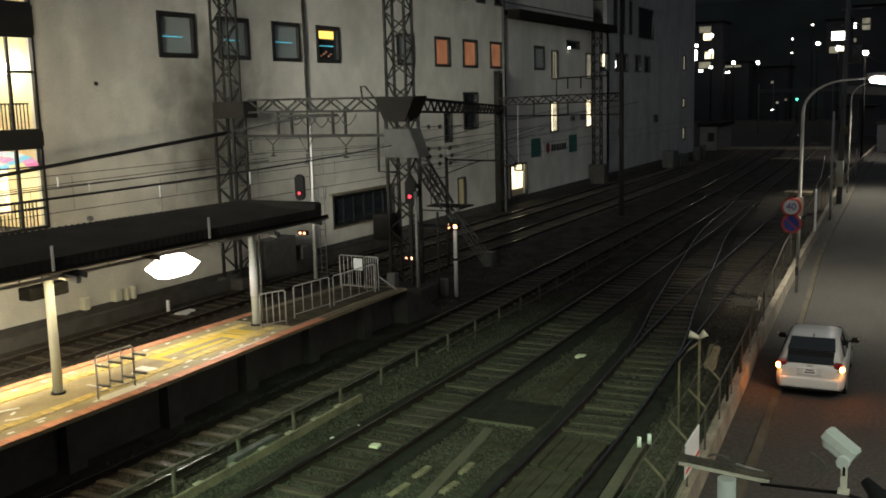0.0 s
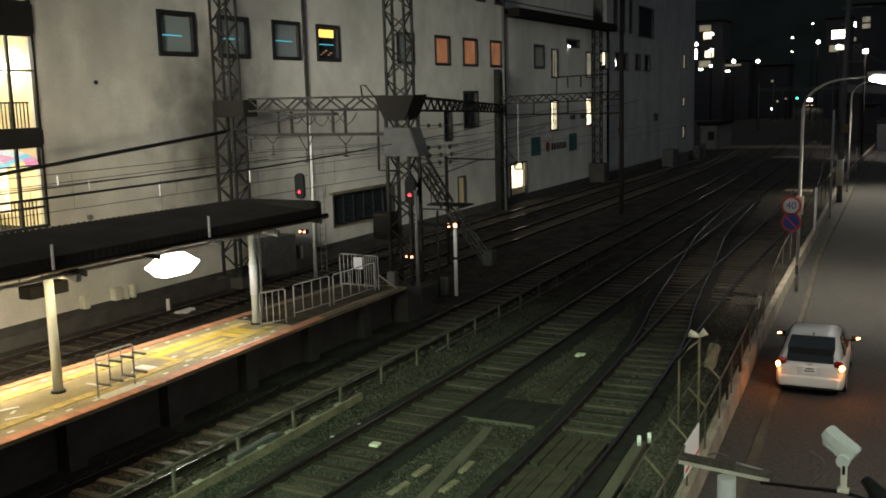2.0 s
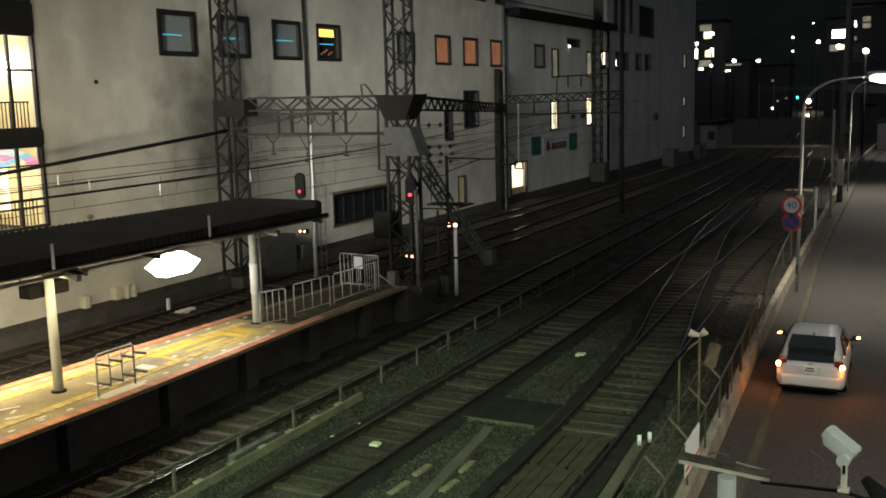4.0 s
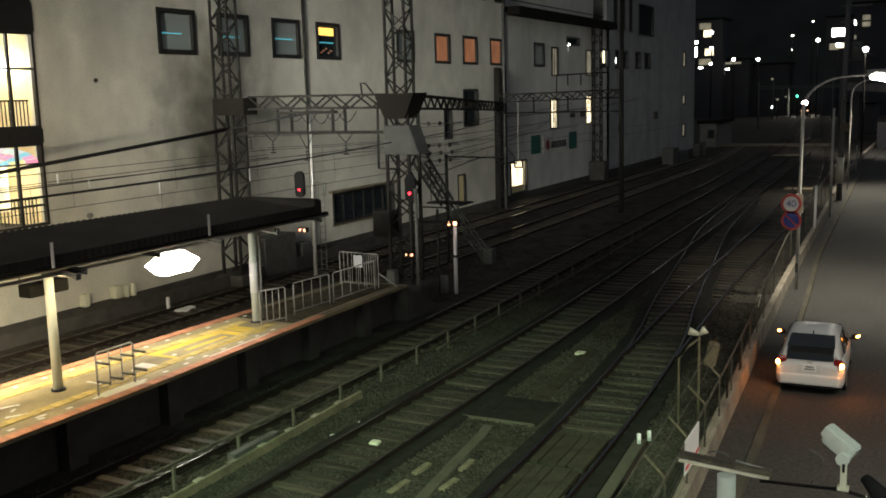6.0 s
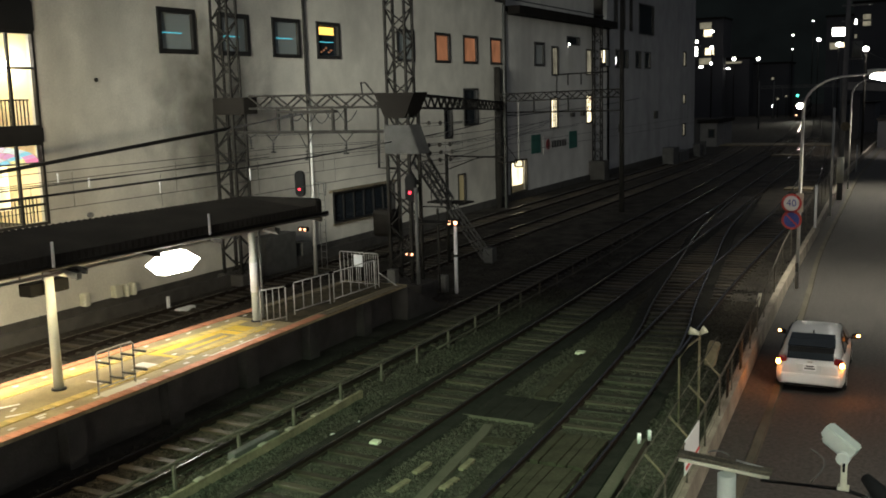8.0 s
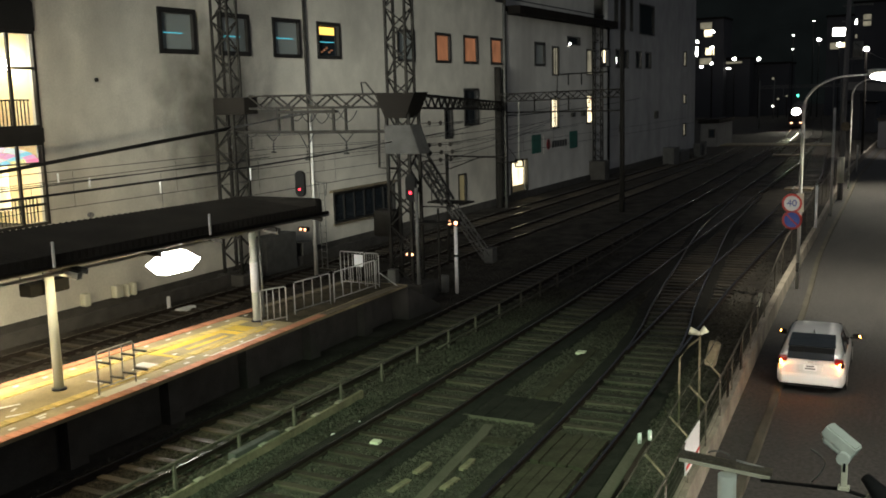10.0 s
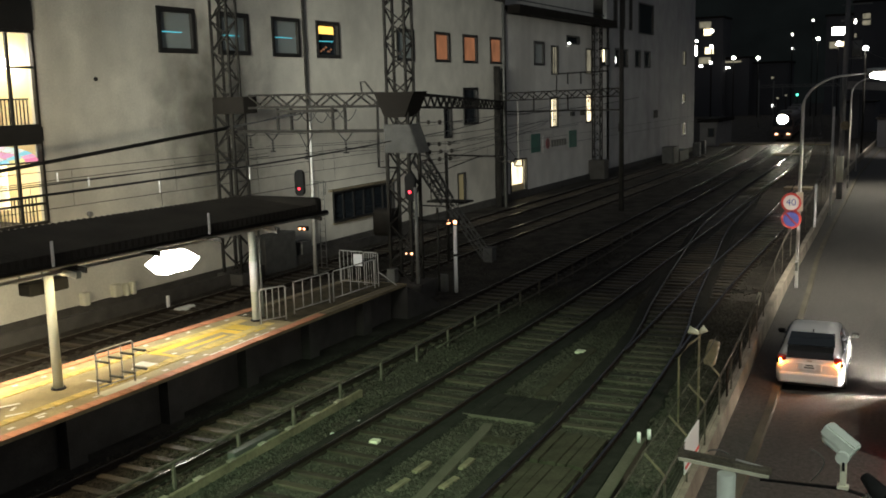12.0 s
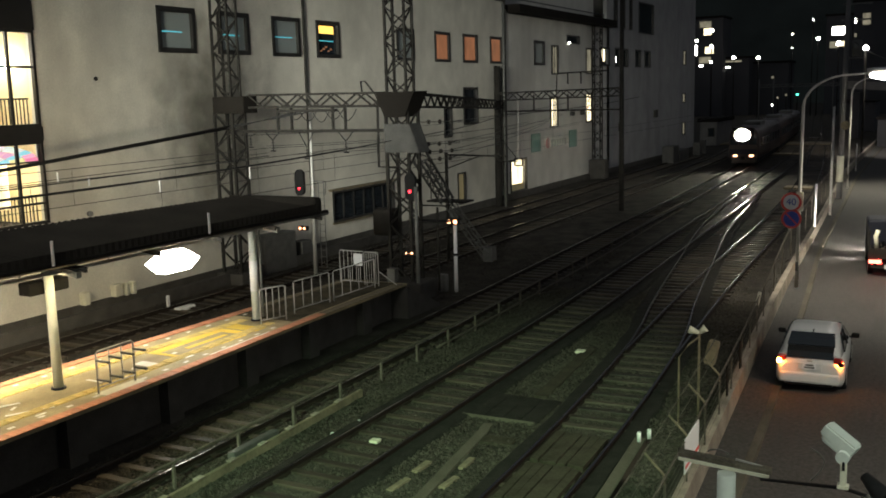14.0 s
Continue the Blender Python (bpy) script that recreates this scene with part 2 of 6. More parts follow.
def tube(bm, pts, r, seg=8, r2=None):
    """A round tube along points, tapering from r to r2."""
    pts = [Vector(p) for p in pts]
    r2 = r if r2 is None else r2
    rings = []
    for i, p in enumerate(pts):
        d = (pts[min(i + 1, len(pts) - 1)] - pts[max(i - 1, 0)]).normalized()
        up = Vector((0, 0, 1)) if abs(d.z) < 0.9 else Vector((0, 1, 0))
        x = d.cross(up).normalized()
        y = x.cross(d)
        q = r + (r2 - r) * i / max(1, len(pts) - 1)
        rings.append([bm.verts.new(p + (x * math.cos(k * math.tau / seg) + y * math.sin(k * math.tau / seg)) * q) for k in range(seg)])
    for a, b in zip(rings, rings[1:]):
        for k in range(seg):
            f = bm.faces.new((a[k], a[(k + 1) % seg], b[(k + 1) % seg], b[k]))
            f.smooth = True
    bm.faces.new(rings[0][::-1])
    bm.faces.new(rings[-1])


def tubed(pts, r, seg=8, r2=None):
    bm = bmesh.new()
    tube(bm, pts, r, seg, r2)
    return bm


def sweep(bm, path, profile, closed=True):
    """A profile of (side, height) carried along a level path of (x, y, z)."""
    rows = []
    for i, p in enumerate(path):
        d = Vector(path[min(i + 1, len(path) - 1)]) - Vector(path[max(i - 1, 0)])
        n = Vector((d.y, -d.x, 0)).normalized()
        rows.append([bm.verts.new(Vector(p) + n * s + Vector((0, 0, h))) for s, h in profile])
    k = len(profile)
    for a, b in zip(rows, rows[1:]):
        for j in range(k if closed else k - 1):
            bm.faces.new((a[j], a[(j + 1) % k], b[(j + 1) % k], b[j]))
    if closed:
        bm.faces.new(rows[0][::-1])
        bm.faces.new(rows[-1])


def swept(path, profile, closed=True):
    bm = bmesh.new()
    sweep(bm, path, profile, closed)
    bmesh.ops.recalc_face_normals(bm, faces=bm.faces)
    return bm


def curve_at(knots):
    """A smooth x(y) through (y, x) knots."""
    ys, xs = [k[0] for k in knots], [k[1] for k in knots]

    def at(y):
        if y <= ys[0]:
            return xs[0]
        if y >= ys[-1]:
            return xs[-1] + (xs[-1] - xs[-2]) / (ys[-1] - ys[-2]) * (y - ys[-1])
        i = max(j for j in range(len(ys) - 1) if ys[j] <= y)
        s = [(xs[min(j + 1, len(xs) - 1)] - xs[max(j - 1, 0)]) / (ys[min(j + 1, len(ys) - 1)] - ys[max(j - 1, 0)]) for j in (i, i + 1)]
        h = ys[i + 1] - ys[i]
        u = (y - ys[i]) / h
        return ((2 * u**3 - 3 * u**2 + 1) * xs[i] + (u**3 - 2 * u**2 + u) * h * s[0]
                + (3 * u**2 - 2 * u**3) * xs[i + 1] + (u**3 - u**2) * h * s[1])
    return at


def lattice(bm, a, b, w, d, leg=0.08, web=0.045, step=None, side=Vector((1, 0, 0))):
    """A four-legged lattice from a to b, w along side and d across it, with zigzag webs."""
    a, b = Vector(a), Vector(b)
    along = (b - a).normalized()
    s = (side - along * side.dot(along)).normalized()
    t = along.cross(s)
    n = max(2, round((b - a).length / (step or w * 1.1)))
    corner = [s * i * w / 2 + t * j * d / 2 for i, j in ((-1, -1), (1, -1), (1, 1), (-1, 1))]
    for c in corner:
        bar(bm, a + c, b + c, leg)
    for f in range(4):
        p, q = corner[f], corner[(f + 1) % 4]
        for k in range(n):
            u, v = a.lerp(b, k / n), a.lerp(b, (k + 1) / n)
            if (k + f) % 2:
                p, q = q, p
            bar(bm, u + p, v + q, web)
            if (k + f) % 2:
                p, q = q, p


def latticed(*args, **kw):
    bm = bmesh.new()
    lattice(bm, *args, **kw)
    return bm


def panel(pts, d=0.012):
    """A thin plate through a ring of points, pushed out along its normal."""
    bm = bmesh.new()
    f = bm.faces.new([bm.verts.new(p) for p in pts])
    f.normal_update()
    n = f.normal.copy()
    r = bmesh.ops.extrude_face_region(bm, geom=[f])
    bmesh.ops.translate(bm, verts=[v for v in r["geom"] if isinstance(v, bmesh.types.BMVert)], vec=n * d)
    bmesh.ops.recalc_face_normals(bm, faces=bm.faces)
    return bm


# ---- the plan ----
WALL_X = -28.2
PLAT = 1.1
wall_line = curve_at([(5, -3.22), (16, -3.78), (24, -4.28), (30, -4.69), (39, -5.17), (53, -5.76), (69, -6.52), (87, -7.35), (152, -8.0)])
kerb_line = curve_at([(5, -2.8), (20, -3.30), (25, -3.56), (37, -4.31), (46, -4.94), (69, -5.83), (87, -6.5), (152, -7.0)])
TRACKS = [
    curve_at([(0, -25.0), (200, -25.0)]),
    curve_at([(0, -21.2), (60, -21.2), (90, -21.6), (117, -22.9), (200, -31.2)]),
    curve_at([(0, -14.97), (25, -14.97), (41, -15.45), (60, -16.0), (75, -16.5), (95, -17.4), (117, -18.6), (140, -20.3), (158, -21.8), (172, -23.3), (241, -31.2), (290, -36.2), (360, -44.0), (460, -55.0)]),
    curve_at([(0, -11.27), (28, -11.27), (45, -11.8), (60, -12.3), (75, -12.9), (95, -13.7), (117, -14.9), (140, -16.6), (158, -18.1), (172, -19.6), (241, -27.5), (290, -32.5), (360, -40.3)]),
    curve_at([(0, -6.75), (17, -6.9), (28, -7.6), (34, -8.55), (43, -9.8), (53, -11.15), (62, -11.85), (72, -12.6)]),
    curve_at([(25, -7.35), (32, -7.72), (38, -8.0), (48, -8.25), (56, -8.45), (75, -9.4), (95, -11.0), (130, -14.5)]),
]
T_RANGE = [(14, 110), (10, 130), (5, 430), (5, 300), (8, 71), (27, 130)]

# ---- ground ----
def build_ground():
    bm = bmesh.new()
    xs = [-900, -300, -120, -60] + [-40 + i * 1.0 for i in range(37)] + [-3.4, 60, 300, 900]
    ys = [-300, -60, -20] + [i * 2.0 for i in range(0, 60)] + [130, 160, 220, 400, 900, 2500]
    grid = [[bm.verts.new((x, y, -0.175 + (0.045 * noise.noise((x * 0.5, y * 0.5, 0)) if -40 < x < -5 and 0 < y < 120 else 0))) for x in xs] for y in ys]
    for a, b in zip(grid, grid[1:]):
        for i in range(len(xs) - 1):
            bm.faces.new((a[i], a[i + 1], b[i + 1], b[i]))
    solo("ground", bm, "ballast", (0, 0, -0.22), "dark stony ballast ground of the railway yard", "ground", kind="structure")


build_ground()


def build_road():
    ys = [-60, -30, 0] + list(range(5, 160, 5)) + [200, 300]
    bm = bmesh.new()
    left = [bm.verts.new((wall_line(max(y, 5)) - 0.05, y, 0.0)) for y in ys]
    right = [bm.verts.new((5.5, y, 0.0)) for y in ys]
    low = [(bm.verts.new(v.co - Vector((0, 0, 0.3))), bm.verts.new(u.co - Vector((0, 0, 0.3)))) for v, u in zip(left, right)]
    for i in range(len(ys) - 1):
        bm.faces.new((left[i], right[i], right[i + 1], left[i + 1]))
        bm.faces.new((right[i], low[i][1], low[i + 1][1], right[i + 1]))
    solo("road", bm, "asphalt", (0, 0, 0), "worn dark grey asphalt street beside the railway", "road", kind="structure")
    path = [(kerb_line(y), y, 0) for y in range(5, 156, 3)]
    solo("kerb", swept(path, [(-0.09, 0.0), (0.09, 0.0), (0.07, 0.10), (-0.09, 0.11)]), "kerbline", (path[0]), "low grey concrete kerb along the street", "kerb", kind="structure")
    path = [((wall_line(y) + kerb_line(y)) / 2 - 0.05, y, 0) for y in range(5, 156, 3)]
    solo("pavement", swept(path, [(-0.34, 0.004), (0.34, 0.004), (0.34, 0.07), (-0.34, 0.07)]), "asphalt", path[0], "narrow concrete strip between kerb and wall", "pavement", kind="structure")
    path = [(wall_line(y) - 0.12, y, -0.25) for y in range(-6, 156, 2)]
    solo("wall_railway", swept(path, [(-0.12, 0), (0.12, 0), (0.10, 0.8), (-0.10, 0.8)]), "concrete", path[0], "stained tan concrete wall between street and railway", "wall", kind="structure")


build_road()


# ---- tracks ----
def build_tracks():
    bm = bmesh.new()
    box(bm, (0, 0, -0.075), (1.9, 0.21, 0.15), bevel=0.025)
    sleeper = mesh_of("sleeper", bm, "sleeper")
    foot = [(-0.07, -0.15), (0.07, -0.15), (0.07, -0.13), (0.012, -0.11), (0.012, -0.05), (0.034, -0.04), (0.034, -0.006), (-0.034, -0.006), (-0.034, -0.04), (-0.012, -0.05), (-0.012, -0.11), (-0.07, -0.13)]
    for i, (line, (y0, y1)) in enumerate(zip(TRACKS, T_RANGE)):
        t = thing("railway_track", (line(y0), y0, -0.2), "standard gauge railway track on old sleepers", "railway track", "tracks", "structure")
        ys = [y0 + k * 2.5 for k in range(int((y1 - y0) / 2.5) + 1)]
        for side in (-0.75, 0.75):
            path = [(line(y), y, 0) for y in ys]
            shifted = []
            for k, p in enumerate(path):
                d = Vector(path[min(k + 1, len(path) - 1)]) - Vector(path[max(k - 1, 0)])
                nrm = Vector((d.y, -d.x, 0)).normalized()
                shifted.append(tuple(Vector(p) + nrm * side))
            r = part("rail", swept(shifted, foot), "rail", t)
            part("rail_head", swept(shifted, [(-0.034, -0.008), (0.034, -0.008), (0.026, 0.0), (-0.026, 0.0)]), "rail_top", r, "polished steel running surface")
            if i in (3, 4):
                out = []
                for k, y in enumerate(v * 0.5 for v in range(int(y0 * 2), 2 * min(int(y1), 66))):
                    wob = 0.07 * noise.noise((y * 0.9, i, side)) + 0.05 * noise.noise((y * 3.1, i, side))
                    out.append((line(y) + side * 1.09, line(y) + math.copysign(1.14 + wob, side), y))
                bm2 = bmesh.new()
                rows = [[bm2.verts.new(q) for q in ((a, y, -0.085), (b, y, -0.095), (b + math.copysign(0.12, side), y, -0.2))] for a, b, y in out]
                for a, b in zip(rows, rows[1:]):
                    for j in (0, 1):
                        bm2.faces.new((a[j], a[j + 1], b[j + 1], b[j]) if side > 0 else (b[j], b[j + 1], a[j + 1], a[j]))
                part("oily_bed", bm2, "oily", t, "oil-blackened ballast heaped along the rail")
        rng = random.Random(i)
        y = y0 + 0.3
        far = bmesh.new()
        while y < min(y1, 150):
            slope = math.atan2(line(y + 0.5) - line(y - 0.5), 1.0)
            m = Matrix.Translation((line(y) + rng.uniform(-0.03, 0.03), y + rng.uniform(-0.03, 0.03), -0.118 + rng.uniform(-0.016, 0.008))) @ Matrix.Rotation(-slope + rng.uniform(-0.012, 0.012), 4, "Z")
            if y < 115:
                if i != 5 or y >= 35:
                    piece("sleeper", sleeper, t, m)
            else:
                bar(far, m @ Vector((-1.2, 0, -0.08)), m @ Vector((1.2, 0, -0.08)), 0.2, 0.15)
            y += 0.64
        if len(far.verts):
            part("far_sleepers", far, "sleeper", t, kind="stuff")
        else:
            far.free()


build_tracks()


# ---- the large white building ----
def holed_wall(bm, x0, x1, y0, y1, z0, z1, holes):
    """A wall slab between x0 and x1 with rectangular openings (ya, yb, za, zb) through it."""
    ys = sorted({y0, y1, *[h[0] for h in holes], *[h[1] for h in holes]})
    zs = sorted({z0, z1, *[h[2] for h in holes], *[h[3] for h in holes]})

    def solid(i, j):
        if not (0 <= i < len(ys) - 1 and 0 <= j < len(zs) - 1):
            return False
        y, z = (ys[i] + ys[i + 1]) / 2, (zs[j] + zs[j + 1]) / 2
        return not any(h[0] < y < h[1] and h[2] < z < h[3] for h in holes)

    def quad(*p):
        bm.faces.new([bm.verts.new(q) for q in p])

    for i in range(len(ys) - 1):
        for j in range(len(zs) - 1):
            if not solid(i, j):
                continue
            a, b, c, d = ys[i], ys[i + 1], zs[j], zs[j + 1]
            quad((x1, a, c), (x1, b, c), (x1, b, d), (x1, a, d))
            quad((x0, a, c), (x0, a, d), (x0, b, d), (x0, b, c))
            if not solid(i - 1, j):
                quad((x0, a, c), (x1, a, c), (x1, a, d), (x0, a, d))
            if not solid(i + 1, j):
                quad((x0, b, c), (x0, b, d), (x1, b, d), (x1, b, c))
            if not solid(i, j - 1):
                quad((x0, a, c), (x0, b, c), (x1, b, c), (x1, a, c))
            if not solid(i, j + 1):
                quad((x0, a, d), (x1, a, d), (x1, b, d), (x0, b, d))
    bmesh.ops.remove_doubles(bm, verts=bm.verts, dist=0.001)


def frame_ring(y0, y1, z0, z1, x, w=0.12, d=0.16):
    bm = bmesh.new()
    for c, sz in (((x, (y0 + y1) / 2, z0 + w / 2), (d, y1 - y0, w)), ((x, (y0 + y1) / 2, z1 - w / 2), (d, y1 - y0, w)),
                  ((x, y0 + w / 2, (z0 + z1) / 2), (d, w, z1 - z0 - 2 * w)), ((x, y1 - w / 2, (z0 + z1) / 2), (d, w, z1 - z0 - 2 * w))):
        box(bm, c, sz)
    return bm


def window(house, y0, y1, z0, z1, pane="darkglass", w=0.14, label=""):
    x = WALL_X
    f = part("window", frame_ring(y0 - 0.02, y1 + 0.02, z0 - 0.02, z1 + 0.02, x - 0.04, w, 0.2), "frame", house, label)
    part("pane", boxed((x - 0.10, (y0 + y1) / 2, (z0 + z1) / 2), (0.02, y1 - y0 - 2 * w + 0.02, z1 - z0 - 2 * w + 0.02)), pane, f)
    return f


# the grey tint stands in for what these panes reflect
GREY_PANE = glass("grey_reflection_glass", (0.26, 0.29, 0.28), 0.3)
M["greypane"] = GREY_PANE


def build_block(name, y0, y1, ztop, windows, label, holes=()):
    h = thing(name, (WALL_X, y0, 0), label, "building")
    bm = bmesh.new()
    holed_wall(bm, WALL_X - 0.35, WALL_X, y0, y1, -0.3, ztop, [w[:4] for w in windows] + list(holes))
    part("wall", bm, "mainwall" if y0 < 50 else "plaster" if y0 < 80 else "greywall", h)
    part("side_wall", boxed((WALL_X - 8, y1 - 0.2, ztop / 2), (15.3, 0.4, ztop)), "plaster", h)
    part("back_wall", boxed((WALL_X - 15.5, (y0 + y1) / 2, ztop / 2), (0.3, y1 - y0, ztop)), "plaster", h)
    part("roof", boxed((WALL_X - 8, (y0 + y1) / 2, ztop + 0.1), (16.2, y1 - y0, 0.3)), "roof", h)
    part("plinth", boxed((WALL_X + 0.05, (y0 + y1) / 2, 0.0), (0.16, y1 - y0 - 0.02, 0.6)), "plinth", h)
    for w in windows:
        window(h, *w[:4], *(w[4:]))
    return h


ROW = (9.62, 11.42)
main_windows = [(29.44, 31.6, *ROW, "greypane", 0.2), (33.0, 35.12, *ROW, "greypane", 0.2), (36.84, 38.98, *ROW, "greypane", 0.17), (40.4, 42.44, *ROW, "darkglass", 0.17),
                (48.3, 50.3, *ROW, "greypane", 0.17), (52.93, 54.94, *ROW, "g_orangewin", 0.17), (56.8, 58.94, *ROW, "g_orangewin", 0.17), (60.98, 63.0, *ROW, "g_orangewin", 0.17),
                (56.7, 58.85, 5.6, 8.0, "darkglass", 0.12), (53.9, 54.95, 4.9, 6.8, "darkglass", 0.1), (41.2, 47.4, 1.15, 2.74, "darkglass", 0.1),
                (55.6, 56.7, 0.45, 2.5, "g_faint", 0.1)]
main_windows += [(52.9 + 3.0 * k, 54.3 + 3.0 * k, 13.9, 15.5, "darkglass", 0.15) for k in range(4)]
STAIR = [(19.2, 23.4, 3.5, 6.4), (19.2, 23.4, 6.9, 10.2), (19.2, 23.4, 11.2, 14.2)]
main = build_block("department_building", 19.0, 63.5, 16.5, main_windows, "large pale plastered building with a row of small windows", STAIR)


def stairwell():
    y0, y1 = 19.2, 23.4
    xb = WALL_X - 3.2
    part("stair_back_wall", boxed((xb, 21.3, 8.8), (0.1, 4.4, 11.2)), "cream", main)
    part("stair_side_wall", boxed((xb / 2 + WALL_X / 2 - 0.2, 23.55, 8.8), (2.8, 0.1, 11.2)), "cream", main)
    for z in (3.3, 6.65, 10.7, 14.35):
        part("stair_floor", boxed((WALL_X - 1.9, 21.3, z), (2.6, 4.3, 0.3)), "plinth", main)
    for a, b in ((6.4, 6.9), (10.2, 11.2)):
        part("spandrel", boxed((WALL_X + 0.03, 21.3, (a + b) / 2), (0.1, 4.3, b - a)), "frame", main)
    for a, b in ((3.5, 6.4), (6.9, 10.2), (11.2, 14.2)):
        w = part("stair_window", frame_ring(y0 - 0.02, y1 + 0.02, a, b, WALL_X - 0.03, 0.1, 0.16), "frame", main, "tall dark-framed stairwell window, lit inside")
        for y in (21.0, 22.35):
            part("mullion", boxed((WALL_X - 0.03, y, (a + b) / 2), (0.1, 0.1, b - a - 0.2)), "frame", w)
        part("transom", boxed((WALL_X - 0.03, 21.3, a + (b - a) * (0.62 if a > 5 else 0.25)), (0.08, 4.1, 0.08)), "frame", w)
        for k in range(28):
            part("baluster", boxed((WALL_X - 0.5, 19.3 + k * 0.15, a + 0.5), (0.03, 0.03, 0.9)), "frame", w) if k else None
        part("handrail", boxed((WALL_X - 0.5, 21.35, a + 0.97), (0.06, 4.1, 0.05)), "frame", w)
        lamp("stair_light", "AREA", 125, (1.0, 0.9, 0.66), look((WALL_X - 1.4, 21.4, b - 0.35), (WALL_X - 1.7, 21.4, a)), 0.5, size_y=2.2)
        part("ceiling_tube", boxed((WALL_X - 1.4, 21.6, b - 0.25), (0.12, 2.4, 0.1)), "g_fluor", w)
        part("door_post", boxed((WALL_X - 2.2, 22.6, (a + b) / 2 - 0.2), (0.3, 0.25, b - a - 0.4)), "oldconcrete", w)
        part("pipe", tubed([(WALL_X - 2.3, 22.15, a + 0.2), (WALL_X - 2.3, 22.15, b - 0.3)], 0.06, 8), "oldconcrete", w)
    bm = bmesh.new()
    bmesh.ops.create_icosphere(bm, subdivisions=2, radius=0.22)
    bmesh.ops.translate(bm, verts=bm.verts, vec=(WALL_X - 1.3, 23.1, 9.1))
    part("wall_lamp", bm, "g_fluor", main, "glaring round wall lamp")
    # stained glass arch
    cols = [(0.9, 0.45, 0.65), (0.35, 0.75, 0.9), (0.95, 0.8, 0.85), (0.9, 0.85, 0.4), (0.8, 0.95, 0.9), (0.65, 0.4, 0.85), (0.9, 0.25, 0.45)]
    mats = [glow("stained_glass", c, 0.75) for c in cols]
    rng = random.Random(4)
    sg = part("stained_glass", frame_ring(19.3, 23.3, 5.66, 6.38, WALL_X - 0.09, 0.05, 0.05), "frame", main, "colourful stained glass arch panel")
    for j, (r0, r1) in enumerate(((0.08, 0.4), (0.42, 0.7), (0.72, 0.98))):
        n = (5, 9, 13)[j]
        for k in range(n):
            a0, a1 = math.pi * (k + 0.04) / n, math.pi * (k + 0.96) / n
            ring = [(WALL_X - 0.1, 21.3 + 2.0 * r * math.cos(a), 5.71 + 0.62 * r * math.sin(a)) for r, a in ((r0, a0), (r1, a0), (r1, (a0 + a1) / 2), (r1, a1), (r0, a1))]
            part("glass_piece", panel(ring), rng.choice(mats), sg)
    part("lower_glass", boxed((WALL_X - 0.14, 20.7, 4.9), (0.015, 2.6, 1.5)), "g_warm", sg, "white glowing glass")


stairwell()


def building_details():
    # drain pipes
    for y, z0, z1, r in ((39.25, 0.3, 16.4, 0.07), (63.2, 0.3, 16.4, 0.10), (61.7, 0.3, 9.4, 0.22), (62.9, 0.3, 9.3, 0.12)):
        part("drain_pipe", tubed([(WALL_X + r + 0.02, y, z0), (WALL_X + r + 0.02, y, z1)], r), "darksteel", main, "dark drain pipe")
    # glowing strips and reflections behind the panes
    for y0, y1, z in ((29.6, 30.9, 10.45), (33.4, 34.6, 10.45), (37.05, 38.5, 10.5), (40.45, 42.0, 10.45)):
        part("light_strip", boxed((WALL_X - 0.085, (y0 + y1) / 2, z), (0.02, y1 - y0, 0.035)), "g_blue", main, "thin blue light strip behind the glass")
    part("lit_sign", boxed((WALL_X - 0.086, 41.35, 11.0), (0.02, 1.4, 0.38)), "g_yellow", main, "bright yellow sign behind the glass")
    for k in range(5):
        part("lit_item", boxed((WALL_X - 0.086, 40.9 + 0.22 * k, 9.95 + 0.1 * (k % 3)), (0.02, 0.16, 0.07)), "g_orangewin", main)
    # hood and lining of the long low opening
    part("hood", boxed((WALL_X + 0.1, 44.2, 2.86), (0.28, 6.7, 0.12), bevel=0.02), "oldconcrete", main, "grimy concrete hood")
    part("sill", boxed((WALL_X + 0.05, 44.3, 1.1), (0.16, 6.4, 0.08)), "oldconcrete", main)
    for k in range(5):
        part("mullion", boxed((WALL_X - 0.07, 42.3 + 1.0 * k, 1.95), (0.06, 0.07, 1.4)), "frame", main)
    # small vents and boxes low on the wall
    for y, z, sx in ((24.5, 0.53, 0.3), (26.05, 0.55, 0.4), (26.5, 0.5, 0.16), (26.85, 0.5, 0.2)):
        part("wall_box", boxed((WALL_X + 0.2, y, z), (0.3, sx, 0.5), bevel=0.06), "plate", main)
    part("vent", tubed([(WALL_X, 26.05, 8.55), (WALL_X + 0.06, 26.05, 8.55)], 0.08), "frame", main)
    for y, z in ((25.2, 3.6), (33.5, 5.6)):
        part("vent", tubed([(WALL_X, y, z), (WALL_X + 0.15, y, z)], 0.1), "kerb", main)


building_details()

annex_windows = [(68.9, 71.0, *ROW, "greypane", 0.2), (72.5, 74.0, 8.93, 11.2, "g_dim", 0.12), (76.0, 79.06, 11.45, 12.12, "darkglass", 0.1),
                 (72.1, 73.85, 4.75, 7.2, "g_warm", 0.12), (80.65, 82.4, 4.8, 7.3, "g_warm", 0.12), (80.7, 82.4, 9.0, 11.2, "g_dim", 0.12), (84.6, 87.2, 9.75, 11.4, "darkglass", 0.15)]
annex = build_block("shop_building", 63.5, 86.5, 13.4, annex_windows, "pale plastered shop building with tall lit windows", [(64.15, 67.1, 0.35, 2.7)])


